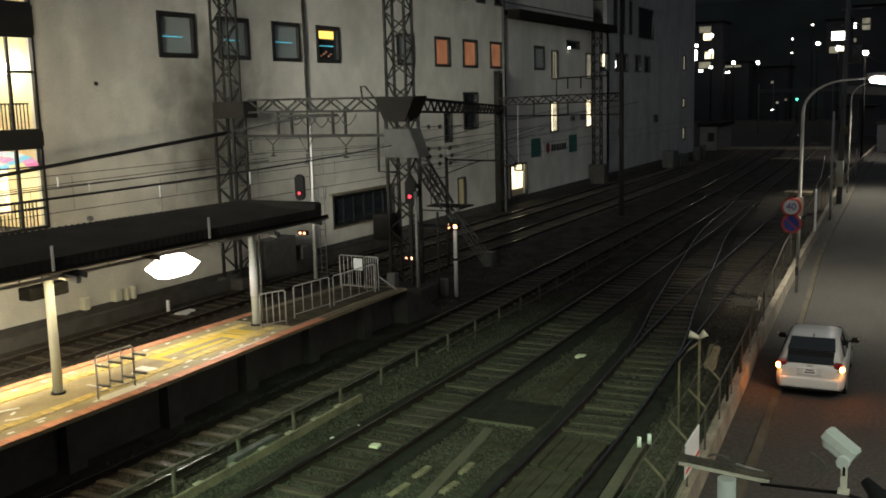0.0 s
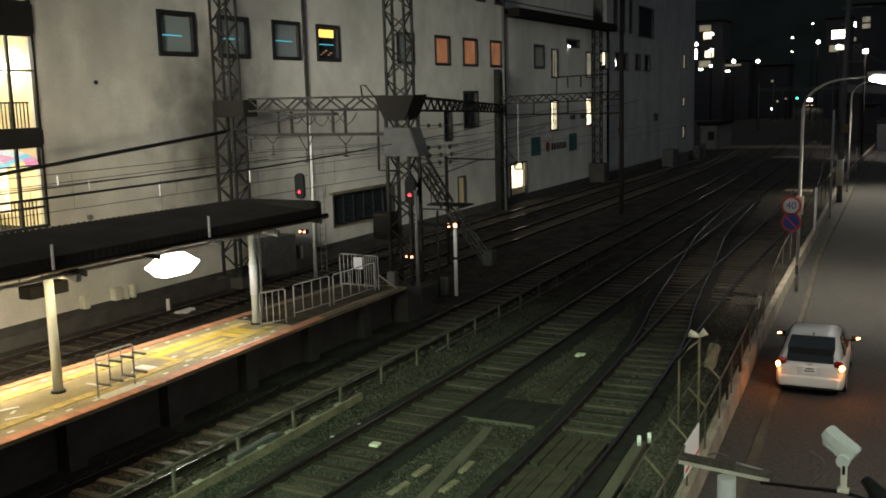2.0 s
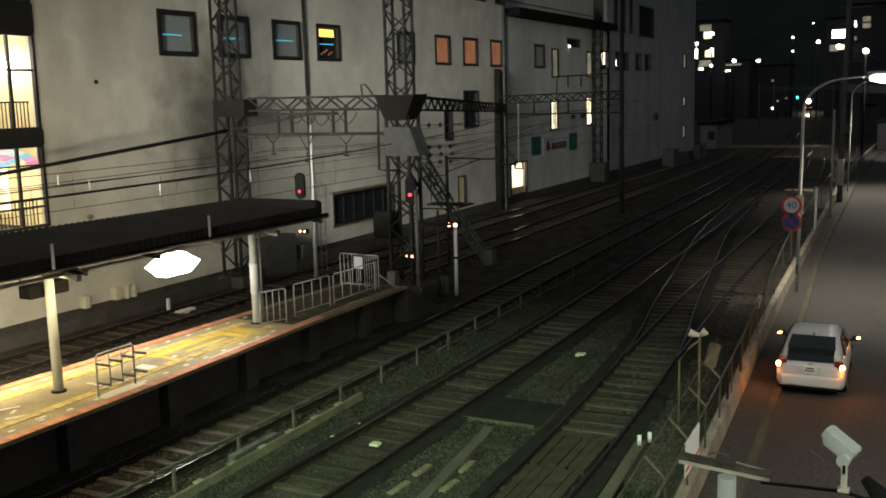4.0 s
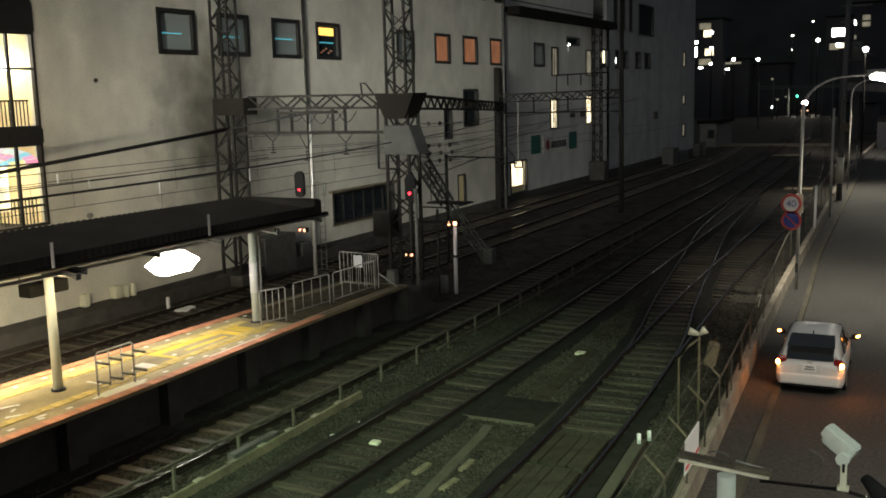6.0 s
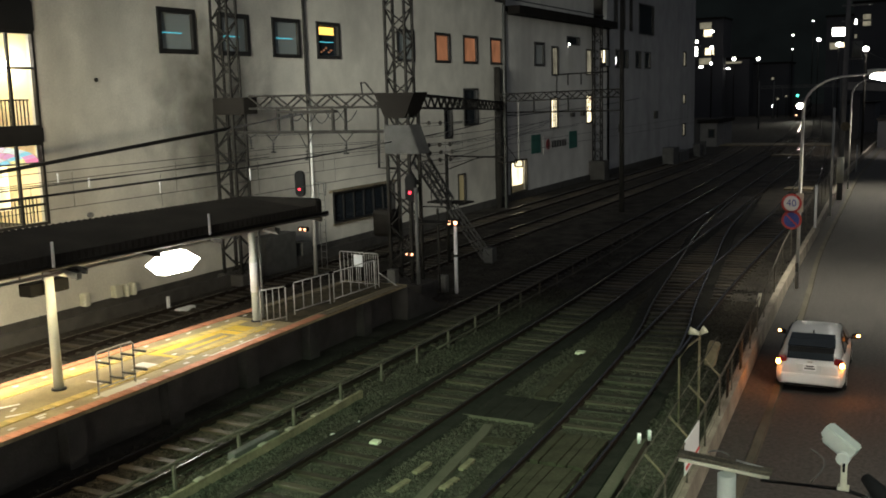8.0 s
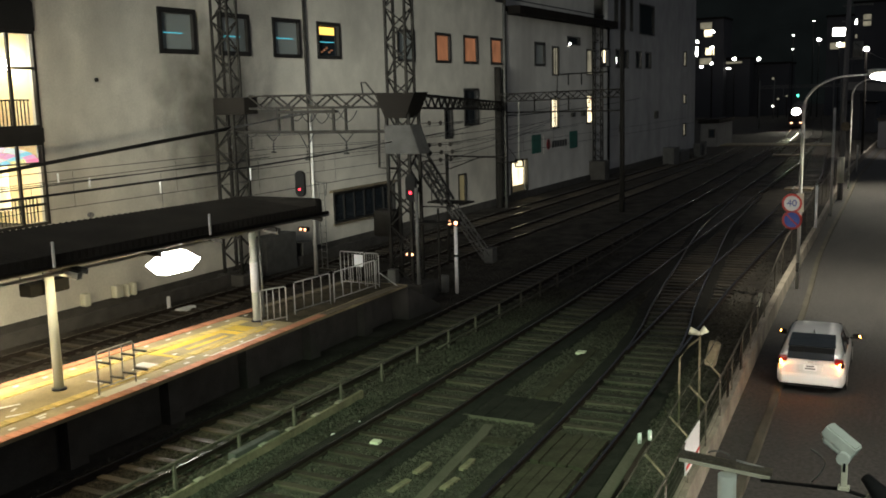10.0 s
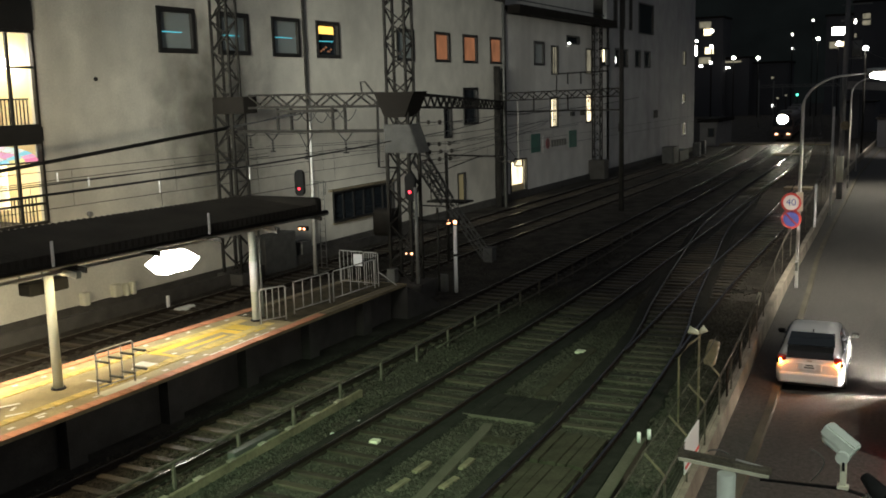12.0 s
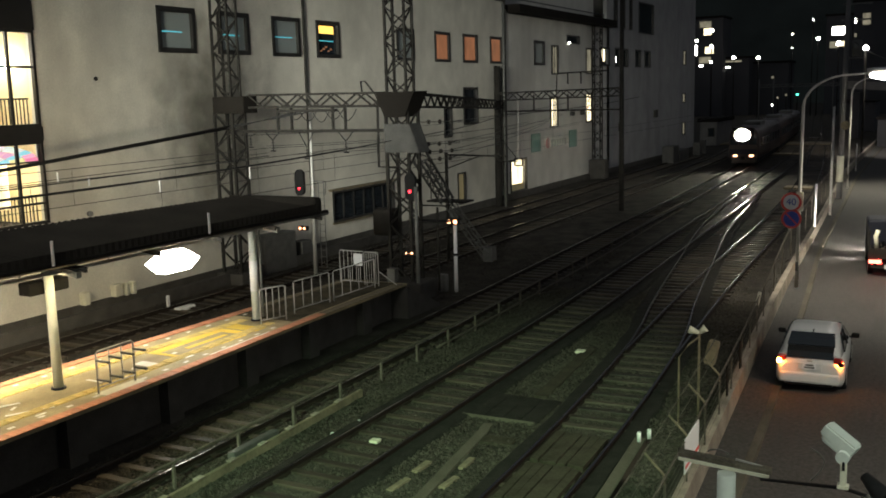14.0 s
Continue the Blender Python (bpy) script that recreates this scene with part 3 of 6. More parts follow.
def annex_details():
    part("eave", boxed((WALL_X + 0.35, 75.2, 13.45), (1.3, 22.6, 0.6)), "roof", annex, "dark projecting eave")
    part("upper_wall", boxed((WALL_X - 1.4, 75.2, 15.4), (0.3, 22.4, 3.4)), "plaster", annex)
    part("railing", boxed((WALL_X - 0.2, 75.2, 14.3), (0.06, 22.0, 0.08)), "frame", annex)
    d = part("doorway", frame_ring(64.1, 67.15, 0.3, 2.75, WALL_X - 0.02, 0.1, 0.2), "frame", annex, "brightly lit doorway")
    part("door_glass", boxed((WALL_X - 0.25, 65.6, 1.75), (0.03, 2.8, 1.8)), "g_warm", d)
    part("door_panel", boxed((WALL_X - 0.22, 65.6, 0.6), (0.05, 2.8, 0.5)), "cream", d)
    for y in (72.55, 73.0, 73.4):
        part("bar", boxed((WALL_X - 0.05, y, 6.0), (0.05, 0.05, 2.3)), "frame", annex)
        part("bar", boxed((WALL_X - 0.05, y, 10.0), (0.05, 0.05, 2.2)), "frame", annex)
    rng = random.Random(2)
    for k in range(16):
        part("shelf_item", boxed((WALL_X - 0.08, rng.uniform(80.9, 82.2), 4.95 + 0.14 * k), (0.03, rng.uniform(0.1, 0.4), 0.09)), rng.choice(("frame", "signred", "plinth")), annex)
    bm = bmesh.new()
    bmesh.ops.create_icosphere(bm, subdivisions=2, radius=0.09)
    bmesh.ops.translate(bm, verts=bm.verts, vec=(WALL_X + 0.12, 76.3, 11.5))
    part("wall_lamp", bm, "g_white", annex, "small bright wall lamp")
    for y, z in ((77.0, 5.7), (79.5, 5.7)):
        part("vent", boxed((WALL_X + 0.1, y, z), (0.25, 0.6, 0.35)), "plinth", annex)


annex_details()


def banner():
    b = thing("wall_banner", (WALL_X, 73, 2.85), "pale shop banner with green ends on the wall", "banner")
    part("cloth", boxed((WALL_X + 0.05, 73.3, 3.55), (0.04, 5.7, 1.4)), "plaster", b)
    for y, z in ((68.95, 3.72), (77.2, 3.62)):
        part("end_panel", boxed((WALL_X + 0.06, y, z), (0.05, 1.8, 1.42)), "green", b, "dark green end panel")
    part("emblem", tubed([(WALL_X + 0.07, 71.4, 3.55), (WALL_X + 0.09, 71.4, 3.55)], 0.42, 16), "trainred", b, "round dark red emblem")
    part("emblem_core", boxed((WALL_X + 0.1, 71.4, 3.55), (0.02, 0.16, 0.7)), "frame", b)
    for k in range(6):
        part("lettering_bar", boxed((WALL_X + 0.08, 72.4 + 0.58 * k, 3.5), (0.02, 0.4, 0.55)), "frame", b)


banner()

end_windows = [(88.9, 90.6, 9.7, 11.45), (91.4, 93.0, 9.7, 11.45), (95.5, 97.4, 9.75, 11.45), (98.8, 101.0, 9.75, 11.45), (96.7, 102.2, 13.15, 16.2), (88.5, 89.6, 13.3, 16.6), (91.0, 92.0, 13.3, 16.6), (93.4, 94.4, 13.3, 16.6),
               (115.0, 116.4, 10.2, 11.9), (115.0, 116.4, 2.0, 3.5), (115, 116.4, 5.8, 6.9)]
end_block = build_block("rear_building", 86.5, 121.0, 19.5, [(*w, "g_dim" if w[0] > 110 else "darkglass", 0.12) for w in end_windows], "tall dim plastered building further down the line")
part("lit_panel", boxed((WALL_X - 0.08, 85.5, 10.7), (0.02, 1.2, 1.1)), "g_warm", annex)
part("lit_lamp", boxed((WALL_X - 0.08, 89.3, 10.4), (0.02, 0.4, 0.6)), "g_white", end_block)
for y, z in ((90.5, 4.0), (103.0, 4.9)):
    part("vent", boxed((WALL_X + 0.1, y, z), (0.2, 1.0, 0.8)), "plinth", end_block)


# ---- platform ----
edge_line = curve_at([(0, -16.25), (15, -16.28), (19, -16.4), (23, -16.55), (30, -16.62)])
back_line = curve_at([(0, -20.2), (14.5, -19.78), (17.9, -19.6), (23.5, -19.38), (30, -19.1)])


def build_platform():
    p = thing("platform", (-17.8, 10, -0.2), "island station platform with worn yellow and orange markings", "platform", kind="structure")
    ys = list(range(0, 29)) + [28.6]

    def strip(f0, f1, z0, z1, ya, yb, mat, name, label="", step=1.0):
        bm = bmesh.new()
        n = max(1, round((yb - ya) / step))
        rows = []
        for k in range(n + 1):
            y = ya + (yb - ya) * k / n
            rows.append([bm.verts.new(q) for q in ((f0(y), y, z0), (f1(y), y, z0), (f1(y), y, z1), (f0(y), y, z1))])
        for a, b in zip(rows, rows[1:]):
            for j in range(4):
                bm.faces.new((a[j], a[(j + 1) % 4], b[(j + 1) % 4], b[j]))
        bm.faces.new(rows[0][::-1])
        bm.faces.new(rows[-1])
        bmesh.ops.recalc_face_normals(bm, faces=bm.faces)
        return part(name, bm, mat, p, label)

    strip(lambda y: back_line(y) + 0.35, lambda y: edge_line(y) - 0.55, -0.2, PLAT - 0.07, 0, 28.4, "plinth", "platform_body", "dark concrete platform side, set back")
    strip(back_line, edge_line, PLAT - 0.07, PLAT, 0, 28.6, "platform", "deck")
    for k in range(9):
        y = 1.5 + 3.1 * k
        part("support_pier", boxed((edge_line(y) - 0.38, y, 0.41), (0.3, 0.5, 1.22)), "plinth", p)
    # tiles: edges, tactile rows
    bm = bmesh.new()
    box(bm, (0, 0, 0.012), (0.3, 0.29, 0.024), bevel=0.006)
    edge_tile = mesh_of("edge_tile", bm, "edge")
    bm = bmesh.new()
    box(bm, (0, 0, 0.01), (0.28, 0.28, 0.02))
    for i in range(4):
        for j in range(4):
            box(bm, (-0.1 + 0.067 * i, -0.1 + 0.067 * j, 0.022), (0.03, 0.03, 0.008))
    tact = mesh_of("tactile_tile", bm, "faded")
    # tiles past the lamps: a darker colour puts in the fading light
    bm = bmesh.new()
    box(bm, (0, 0, 0.012), (0.3, 0.29, 0.024), bevel=0.006)
    dull_tile = mesh_of("edge_tile", bm, "oldconcrete")
    y = 9.0
    rng = random.Random(3)
    while y < 28.4:
        for f, s in ((edge_line, -0.152), (back_line, 0.152)):
            piece("edge_tile", edge_tile if y < 23.6 else dull_tile, p, Matrix.Translation((f(y) + s, y, PLAT)))
        if y < 22:
            piece("tactile_tile", tact, p, Matrix.Translation((edge_line(y) - 0.95, y, PLAT)))
            piece("tactile_tile", tact, p, Matrix.Translation((back_line(y) + 0.95, y, PLAT)))
        y += 0.3
    # big yellow waiting frame and white queue marks
    z = PLAT + 0.004
    for c, s in (((-18.3, 19.45), (0.3, 2.9)), ((-17.35, 19.1), (0.3, 3.0)), ((-17.85, 20.75), (0.75, 0.3)), ((-17.8, 19.6), (0.16, 1.6)), ((-17.85, 18.1), (0.7, 0.16))):
        part("yellow_marking", boxed((c[0], c[1], z + 0.003), (*s, 0.006)), "tactile", p)
    part("yellow_marking", boxed((-17.84, 21.25, z + 0.003), (1.24, 0.5, 0.006)), "tactile", p)
    for k in range(15):
        part("white_dot", boxed((edge_line(11 + 0.75 * k) - 0.5, 11 + 0.75 * k, z + 0.01), (0.09, 0.16, 0.004)), "whiteline", p)
        part("white_dot", boxed((back_line(11.4 + 0.8 * k) + 0.5, 11.4 + 0.8 * k, z + 0.01), (0.09, 0.14, 0.004)), "whiteline", p)
    for k in range(9):
        yy, xx = rng.uniform(11, 21), rng.uniform(-18.9, -16.9)
        part("white_mark", boxed((xx, yy, z + 0.01), (rng.uniform(0.06, 0.1), rng.uniform(0.12, 0.3), 0.004), rng.choice((0, 0, 30))), "whiteline", p)
    for c, s, r in (((-18.2, 13.3), (0.09, 0.9), -25), ((-17.3, 13.4), (0.09, 1.0), -28), ((-17.75, 15.6), (0.5, 0.09), 0), ((-17.6, 17.2), (0.75, 0.35), 0), ((-16.75, 19.8), (0.1, 2.6), 2)):
        part("white_line", boxed((*c, z + 0.012), (*s, 0.005), r), "whiteline", p)
    part("wet_plate", boxed((-16.7, 15.5, z + 0.014), (0.45, 1.3, 0.006)), "plate", p)
    # mossy dirt whose dark colour also stands in for the unlit end
    strip(lambda y: back_line(y) + 0.22 + 0.1 * noise.noise((y * 1.7, 0, 0)), lambda y: edge_line(y) - 0.42 + 0.12 * noise.noise((y * 1.3, 5, 0)), PLAT + 0.002, PLAT + 0.008, 22.4, 28.5, "dirt", "grime", "mossy dirt on the unused platform end, darkened for missing lamplight", 0.3)
    # sloping end
    bm = bmesh.new()
    vs = [bm.verts.new(q) for q in ((-19.1, 28.6, PLAT - 0.1), (-16.6, 28.6, PLAT - 0.1), (-16.6, 31.0, -0.1), (-19.1, 31.0, -0.1), (-19.1, 28.6, -0.25), (-16.6, 28.6, -0.25), (-16.6, 31.0, -0.25), (-19.1, 31.0, -0.25))]
    for q in ((0, 1, 2, 3), (4, 7, 6, 5), (0, 4, 5, 1), (1, 5, 6, 2), (2, 6, 7, 3), (3, 7, 4, 0)):
        bm.faces.new([vs[i] for i in q])
    part("end_ramp", bm, "plinth", p)


build_platform()


def build_canopy():
    c = thing("platform_canopy", (-18.12, 10, PLAT), "dark butterfly-roofed platform canopy on pale columns", "canopy")
    for y in (0.3, 7.58, 14.87, 22.16):
        col = part("column", tubed([(-18.12, y, PLAT), (-18.12, y, 4.1)], 0.115, 16, 0.105), "paleposts", c, "pale round steel column")
        part("column_base", tubed([(-18.12, y, PLAT), (-18.12, y, PLAT + 0.04)], 0.17, 16), "navy", col, "dark base ring")
        part("cross_beam", boxed((-18.45, y, 4.05), (2.7, 0.14, 0.16), m=Matrix.Rotation(radians(8), 4, "Y")), "steel", c)
        if y > 20:
            part("cable_duct", tubed([(-17.95, y + 0.12, PLAT + 0.1), (-17.95, y + 0.12, 4.0)], 0.035), "steel", c)
    part("column_band", tubed([(-18.12, 22.16, 2.0), (-18.12, 22.16, 2.9)], 0.125, 16), "signwhite", c, "white notice wrapped round the column")
    # corrugated roof leaf, falling towards the near edge
    bm = bmesh.new()
    y, rows, k = 0.0, [], 0
    while y < 24.1:
        h = 0.035 * (k % 2)
        dip = 0.12 * max(0.0, (y - 12) / 12)
        xs = (-16.95, -18.5, -20.0)
        zs = (4.36 - 0.5 * dip, 4.55 - dip, 4.72 - dip)
        rows.append([bm.verts.new((x, y, z + h)) for x, z in zip(xs, zs)] + [bm.verts.new((x, y, z + h - 0.05)) for x, z in reversed(list(zip(xs, zs)))])
        y += 0.1
        k += 1
    for p, q in zip(rows, rows[1:]):
        for j in range(6):
            bm.faces.new((p[j], p[(j + 1) % 6], q[(j + 1) % 6], q[j]))
    bm.faces.new(rows[0][::-1])
    bm.faces.new(rows[-1])
    bmesh.ops.recalc_face_normals(bm, faces=bm.faces)
    part("roof_sheet", bm, "roof", c, "dark corrugated roof sheets")
    # the near purlin gets a paler colour for the light it catches
    for x, z in ((-17.05, 4.2), (-18.6, 4.36), (-19.9, 4.5)):
        part("purlin", tubed([(x, 0, z), (x, 12, z), (x, 24.6, z - 0.12)], 0.06, 4), "steel" if x > -17.5 else "darksteel", c)
    for k in range(11):
        yy = 1.2 + 2.3 * k
        part("rafter", boxed((-18.45, yy, 4.13), (2.9, 0.06, 0.12), m=Matrix.Rotation(radians(7), 4, "Y")), "darksteel", c)
    part("ridge_box", boxed((-19.3, 18.4, 4.5), (0.7, 1.6, 0.12), bevel=0.03, m=Matrix.Rotation(radians(6), 4, "Y")), "roof", c)
    part("gutter", tubed([(-16.93, 0, 4.24), (-16.93, 12, 4.24), (-16.93, 24.4, 4.16)], 0.05), "roof", c)
    part("lamp_rail", boxed((-17.6, 13.5, 3.93), (0.09, 17.0, 0.06)), "silver", c, "long pale lamp rail")
    for k in range(7):
        part("rail_hanger", boxed((-17.6, 6.2 + 2.5 * k, 4.12), (0.03, 0.03, 0.36)), "steel", c)
    part("end_board", boxed((-18.55, 24.15, 4.36), (3.0, 0.4, 0.5), bevel=0.1), "roof", c)
    bm = bmesh.new()
    rows = []
    for k in range(240):
        yy = 0.1 * k
        dip = 0.12 * max(0.0, (yy - 12) / 12)
        x = -16.93 + 0.012 * (k % 2)
        rows.append([bm.verts.new(q) for q in ((x, yy, 4.22 - 0.5 * dip), (x, yy, 4.5 - 0.5 * dip), (x - 0.03, yy, 4.5 - 0.5 * dip), (x - 0.03, yy, 4.22 - 0.5 * dip))])
    for p, q in zip(rows, rows[1:]):
        for j in range(4):
            bm.faces.new((p[j], p[(j + 1) % 4], q[(j + 1) % 4], q[j]))
    bmesh.ops.recalc_face_normals(bm, faces=bm.faces)
    part("fascia", bm, "roof", c, "ribbed dark edge sheet")
    for yy in (14.0, 18.95):
        part("roof_clip", boxed((-16.86, yy, 4.5), (0.03, 0.06, 0.55)), "silver", c)


build_canopy()


def platform_lamp(y):
    t = thing("platform_lamp", (-18.3, y, 3.85), "bright fluorescent platform lamp under the canopy", "lamp", "platform lamps")
    part("housing", boxed((-18.3, y, 3.8), (0.16, 0.5, 0.24), bevel=0.03), "signwhite", t)
    bm = bmesh.new()
    g = bmesh.ops.create_cube(bm, size=1)["verts"]
    bmesh.ops.subdivide_edges(bm, edges=[e for e in bm.edges if abs(e.verts[0].co.z - e.verts[1].co.z) > 0.5], cuts=1)
    g = bm.verts[:]
    for v in g:
        lens = 1.0 if abs(v.co.z) < 0.1 else 0.62 if v.co.z < 0 else 0.45
        v.co = Vector((v.co.x * 0.55 * lens, v.co.y * 1.5 * lens, (0.0 if abs(v.co.z) < 0.1 else v.co.z) * 0.56))
    bmesh.ops.translate(bm, verts=g, vec=(-18.3, y, 3.42))
    part("diffuser", bm, "g_fluor", t, "glowing white diffuser")


for y in (2.0, 10.0, 19.05):
    platform_lamp(y)
lamp("platform_glow", "AREA", 185, (1.0, 0.79, 0.42), pose(-17.6, 11.4, 3.88), 0.25, size_y=11)
# no fixture for this one: added to brighten the wall behind the platform
lamp("platform_glow", "AREA", 1450, (1.0, 0.87, 0.56), pose(-19.3, 11.2, 3.9, 0, 62, 0), 0.25, size_y=12)


def platform_box():
    t = thing("hanging_box", (-17.9, 15.4, 3.4), "dark box hanging under the canopy", "box")
    part("body", boxed((-18.45, 15.0, 3.5), (0.4, 1.1, 0.3), bevel=0.03), "rubber", t)
    part("hanger", boxed((-18.45, 15.0, 3.85), (0.05, 0.05, 0.45)), "steel", t)


platform_box()


def rail_fence(name, pts, h, label, bars=4, r=0.022, group="", mid=False):
    t = thing(name, pts[0], label, "fence", group)
    for a, b in zip(pts, pts[1:]):
        a, b = Vector(a), Vector(b)
        up = Vector((0, 0, h))
        part("top_rail", tubed([a, a + up * 0.96, a + up + (b - a).normalized() * 0.05, b + up - (b - a).normalized() * 0.05, b + up * 0.96, b], r), "silver", t)
        for k in range(1, bars):
            q = a.lerp(b, k / bars)
            part("baluster", tubed([q + Vector((0, 0, 0.0 if mid else 0.12)), q + up], r * 0.75, 6), "silver", t)
        if not mid:
            part("bottom_rail", tubed([a + Vector((0, 0, 0.12)), b + Vector((0, 0, 0.12))], r * 0.8, 6), "silver", t)
    return t


rail_fence("platform_fence", [(-17.62, 21.75, PLAT), (-17.3, 22.55, PLAT)], 1.05, "silver tubular fence across the platform end", 4)
rail_fence("platform_fence", [(-17.55, 23.3, PLAT), (-17.4, 25.0, PLAT)], 1.0, "silver tubular fence along the platform end", 4, 0.02)
rail_fence("platform_fence", [(-17.38, 25.2, PLAT), (-17.3, 27.6, PLAT)], 1.0, "silver tubular fence along the platform end", 5, 0.02)
gate = rail_fence("platform_gate", [(-18.95, 27.95, PLAT - 0.02), (-17.9, 27.9, PLAT - 0.02), (-17.3, 27.85, PLAT - 0.02)], 1.2, "silver barred gate with a notice at the platform end", 6, 0.018)
part("notice", boxed((-18.1, 27.82, 2.0), (0.36, 0.02, 0.42)), "signwhite", gate, "white notice")
part("stay", tubed([(-17.3, 27.9, 1.6), (-16.75, 28.2, PLAT)], 0.02), "silver", gate)


def guard_rack():
    t = thing("guard_rack", (-16.85, 14.9, PLAT), "steel leaning rack with pegs at the platform edge", "rack")
    ys = (14.9, 15.28, 15.65, 16.02)
    part("top_tube", tubed([(-16.85, 14.9, PLAT), (-16.85, 14.9, PLAT + 0.95), (-16.85, 14.95, PLAT + 1.0), (-16.85, 15.97, PLAT + 1.0), (-16.85, 16.02, PLAT + 0.95), (-16.85, 16.02, PLAT)], 0.024), "silver", t)
    for y in ys[1:3]:
        part("upright", tubed([(-16.85, y, PLAT + 0.15), (-16.85, y, PLAT + 1.0)], 0.018), "silver", t)
    part("lower_tube", tubed([(-16.85, 14.9, PLAT + 0.16), (-16.85, 16.02, PLAT + 0.16)], 0.018), "silver", t)
    for y in ys:
        for z in (0.35, 0.8):
            part("peg", tubed([(-16.85, y, PLAT + z), (-16.5, y + 0.05, PLAT + z - 0.02)], 0.03), "steel", t)


guard_rack()


# ---- overhead line ----
def insulator(bm, a, b, n=4, r=0.07):
    a, b = Vector(a), Vector(b)
    tube(bm, [a, b], 0.018, 6)
    for k in range(n):
        q, d = a.lerp(b, 0.25 + 0.5 * k / max(1, n - 1)), (b - a).normalized()
        tube(bm, [q - d * 0.02, q + d * 0.02], r, 8)


def build_gantry():
    g = thing("catenary_gantry", (-22.5, 32, -0.2), "weathered lattice steel gantry carrying the overhead line", "gantry")
    for x, top, z0 in ((-26.95, 13.5, -0.2), (-18.55, 13.5, -0.2)):
        part("tower", latticed((x, 32, z0), (x, 32, 7.1), 0.95, 0.8, leg=0.11, web=0.055, step=0.75), "darksteel", g)
        part("mast", latticed((x - 0.03, 32, 7.1), (x - 0.03, 32, top), 0.84, 0.6, leg=0.09, web=0.05, step=0.62), "darksteel", g)
    part("footing", boxed((-18.4, 32, 0.1), (1.7, 1.4, 0.8), bevel=0.05), "plinth", g)
    part("footing", boxed((-26.95, 32, 0.0), (1.4, 1.3, 0.6), bevel=0.05), "plinth", g)
    part("collar", boxed((-26.55, 31.9, 7.42), (1.65, 0.9, 0.7), bevel=0.03), "roof", g)
    bm = bmesh.new()
    v = box(bm, (-18.55, 31.95, 7.3), (1.75, 1.05, 0.95))
    for q in v:
        if q.co.z < 7.2:
            q.co.x = -18.55 + (q.co.x + 18.55) * 0.5
    part("collar", bm, "roof", g)
    bm = bmesh.new()
    v = box(bm, (-18.5, 31.9, 6.02), (1.12, 0.9, 1.08))
    for q in v:
        if q.co.z < 6 and q.co.x > -18.5:
            q.co.x += 0.4
    bmesh.ops.bevel(bm, geom=bm.edges[:], offset=0.03, segments=2, affect="EDGES")
    part("head_box", bm, "boxgrey", g, "grey sheet-metal box on the tower")
    part("beam", latticed((-25.7, 32, 7.55), (-19.3, 32, 7.5), 0.5, 0.5, leg=0.085, web=0.06, step=0.72, side=Vector((0, 0, 1))), "darksteel", g)
    part("lower_beam", boxed((-22.9, 32, 6.31), (7.7, 0.12, 0.12)), "darksteel", g)
    for x in (-24.42, -23.74, -21.72, -21.13):
        part("hanger", boxed((x, 32, 6.82), (0.09, 0.09, 1.0)), "darksteel", g)
    part("drop_frame", tubed([(-19.62, 32, 7.4), (-19.66, 32, 4.9), (-18.9, 32, 4.88)], 0.05), "darksteel", g)
    part("top_bracket", tubed([(-20.3, 32, 7.8), (-20.35, 32, 8.2), (-20.15, 32, 8.2), (-19.8, 32, 7.8)], 0.035), "darksteel", g)
    for x, z in ((-25.9, 5.65), (-24.75, 5.5), (-23.05, 5.2), (-21.15, 5.45)):
        bm = bmesh.new()
        bar(bm, (x - 0.35, 32, 6.26), (x, 32, z + 0.45), 0.03)
        bar(bm, (x + 0.35, 32, 6.26), (x, 32, z + 0.45), 0.03)
        insulator(bm, (x, 32, z + 0.45), (x, 32, z), 3, 0.06)
        bar(bm, (x - 0.12, 32, z), (x + 0.12, 32, z), 0.05)
        part("suspension", bm, "wire", g)
    for k in range(5):
        x = -23.9 + 0.62 * k
        pts = [(x + 0.9 * u, 31.9, 7.15 - 0.55 * math.sin(math.pi * u) * (0.7 + 0.1 * (k % 3))) for u in [i / 8 for i in range(9)]]
        part("jumper_wire", tubed(pts, 0.02, 5), "wire", g)
    bm = bmesh.new()
    box(bm, (-22.9, 31.9, 7.12), (2.8, 0.25, 0.12))
    part("cable_tray", bm, "darksteel", g)
    # raking stay of the inner tower
    part("raking_stay", latticed((-17.95, 32.2, 5.3), (-20.6, 39.5, 2.7), 0.5, 0.36, leg=0.075, web=0.035, step=0.85), "boxgrey", g, "pale lattice stay")
    for k, (z, l) in enumerate(((6.6, 1.4), (5.75, 1.3), (5.45, 1.6), (5.15, 1.5))):
        bm = bmesh.new()
        insulator(bm, (-18.0, 32.2, z), (-17.2 - 0.05 * k, 33.0 + l, z - 0.05), 3, 0.09)
        part("strain_insulator", bm, "porcelain", g)
    # beam that runs on down the line
    part("long_beam", latticed((-18.0, 32.3, 7.42), (-27.1, 60, 6.8), 0.48, 0.45, leg=0.08, web=0.05, step=0.8, side=Vector((0, 0, 1))), "darksteel", g)
    # side bracket with ladder and platform
    part("ladder_stile", tubed([(-17.45, 32.6, 0.0), (-17.45, 32.6, 3.3)], 0.05), "darksteel", g)
    part("work_platform", boxed((-17.6, 32.5, 2.75), (1.2, 0.7, 0.07)), "darksteel", g)
    part("work_platform", boxed((-17.6, 32.7, 3.35), (1.1, 0.05, 0.05)), "darksteel", g)
    part("equipment_box", boxed((-18.85, 31.4, 0.75), (0.35, 0.3, 0.55), bevel=0.02), "steel", g)
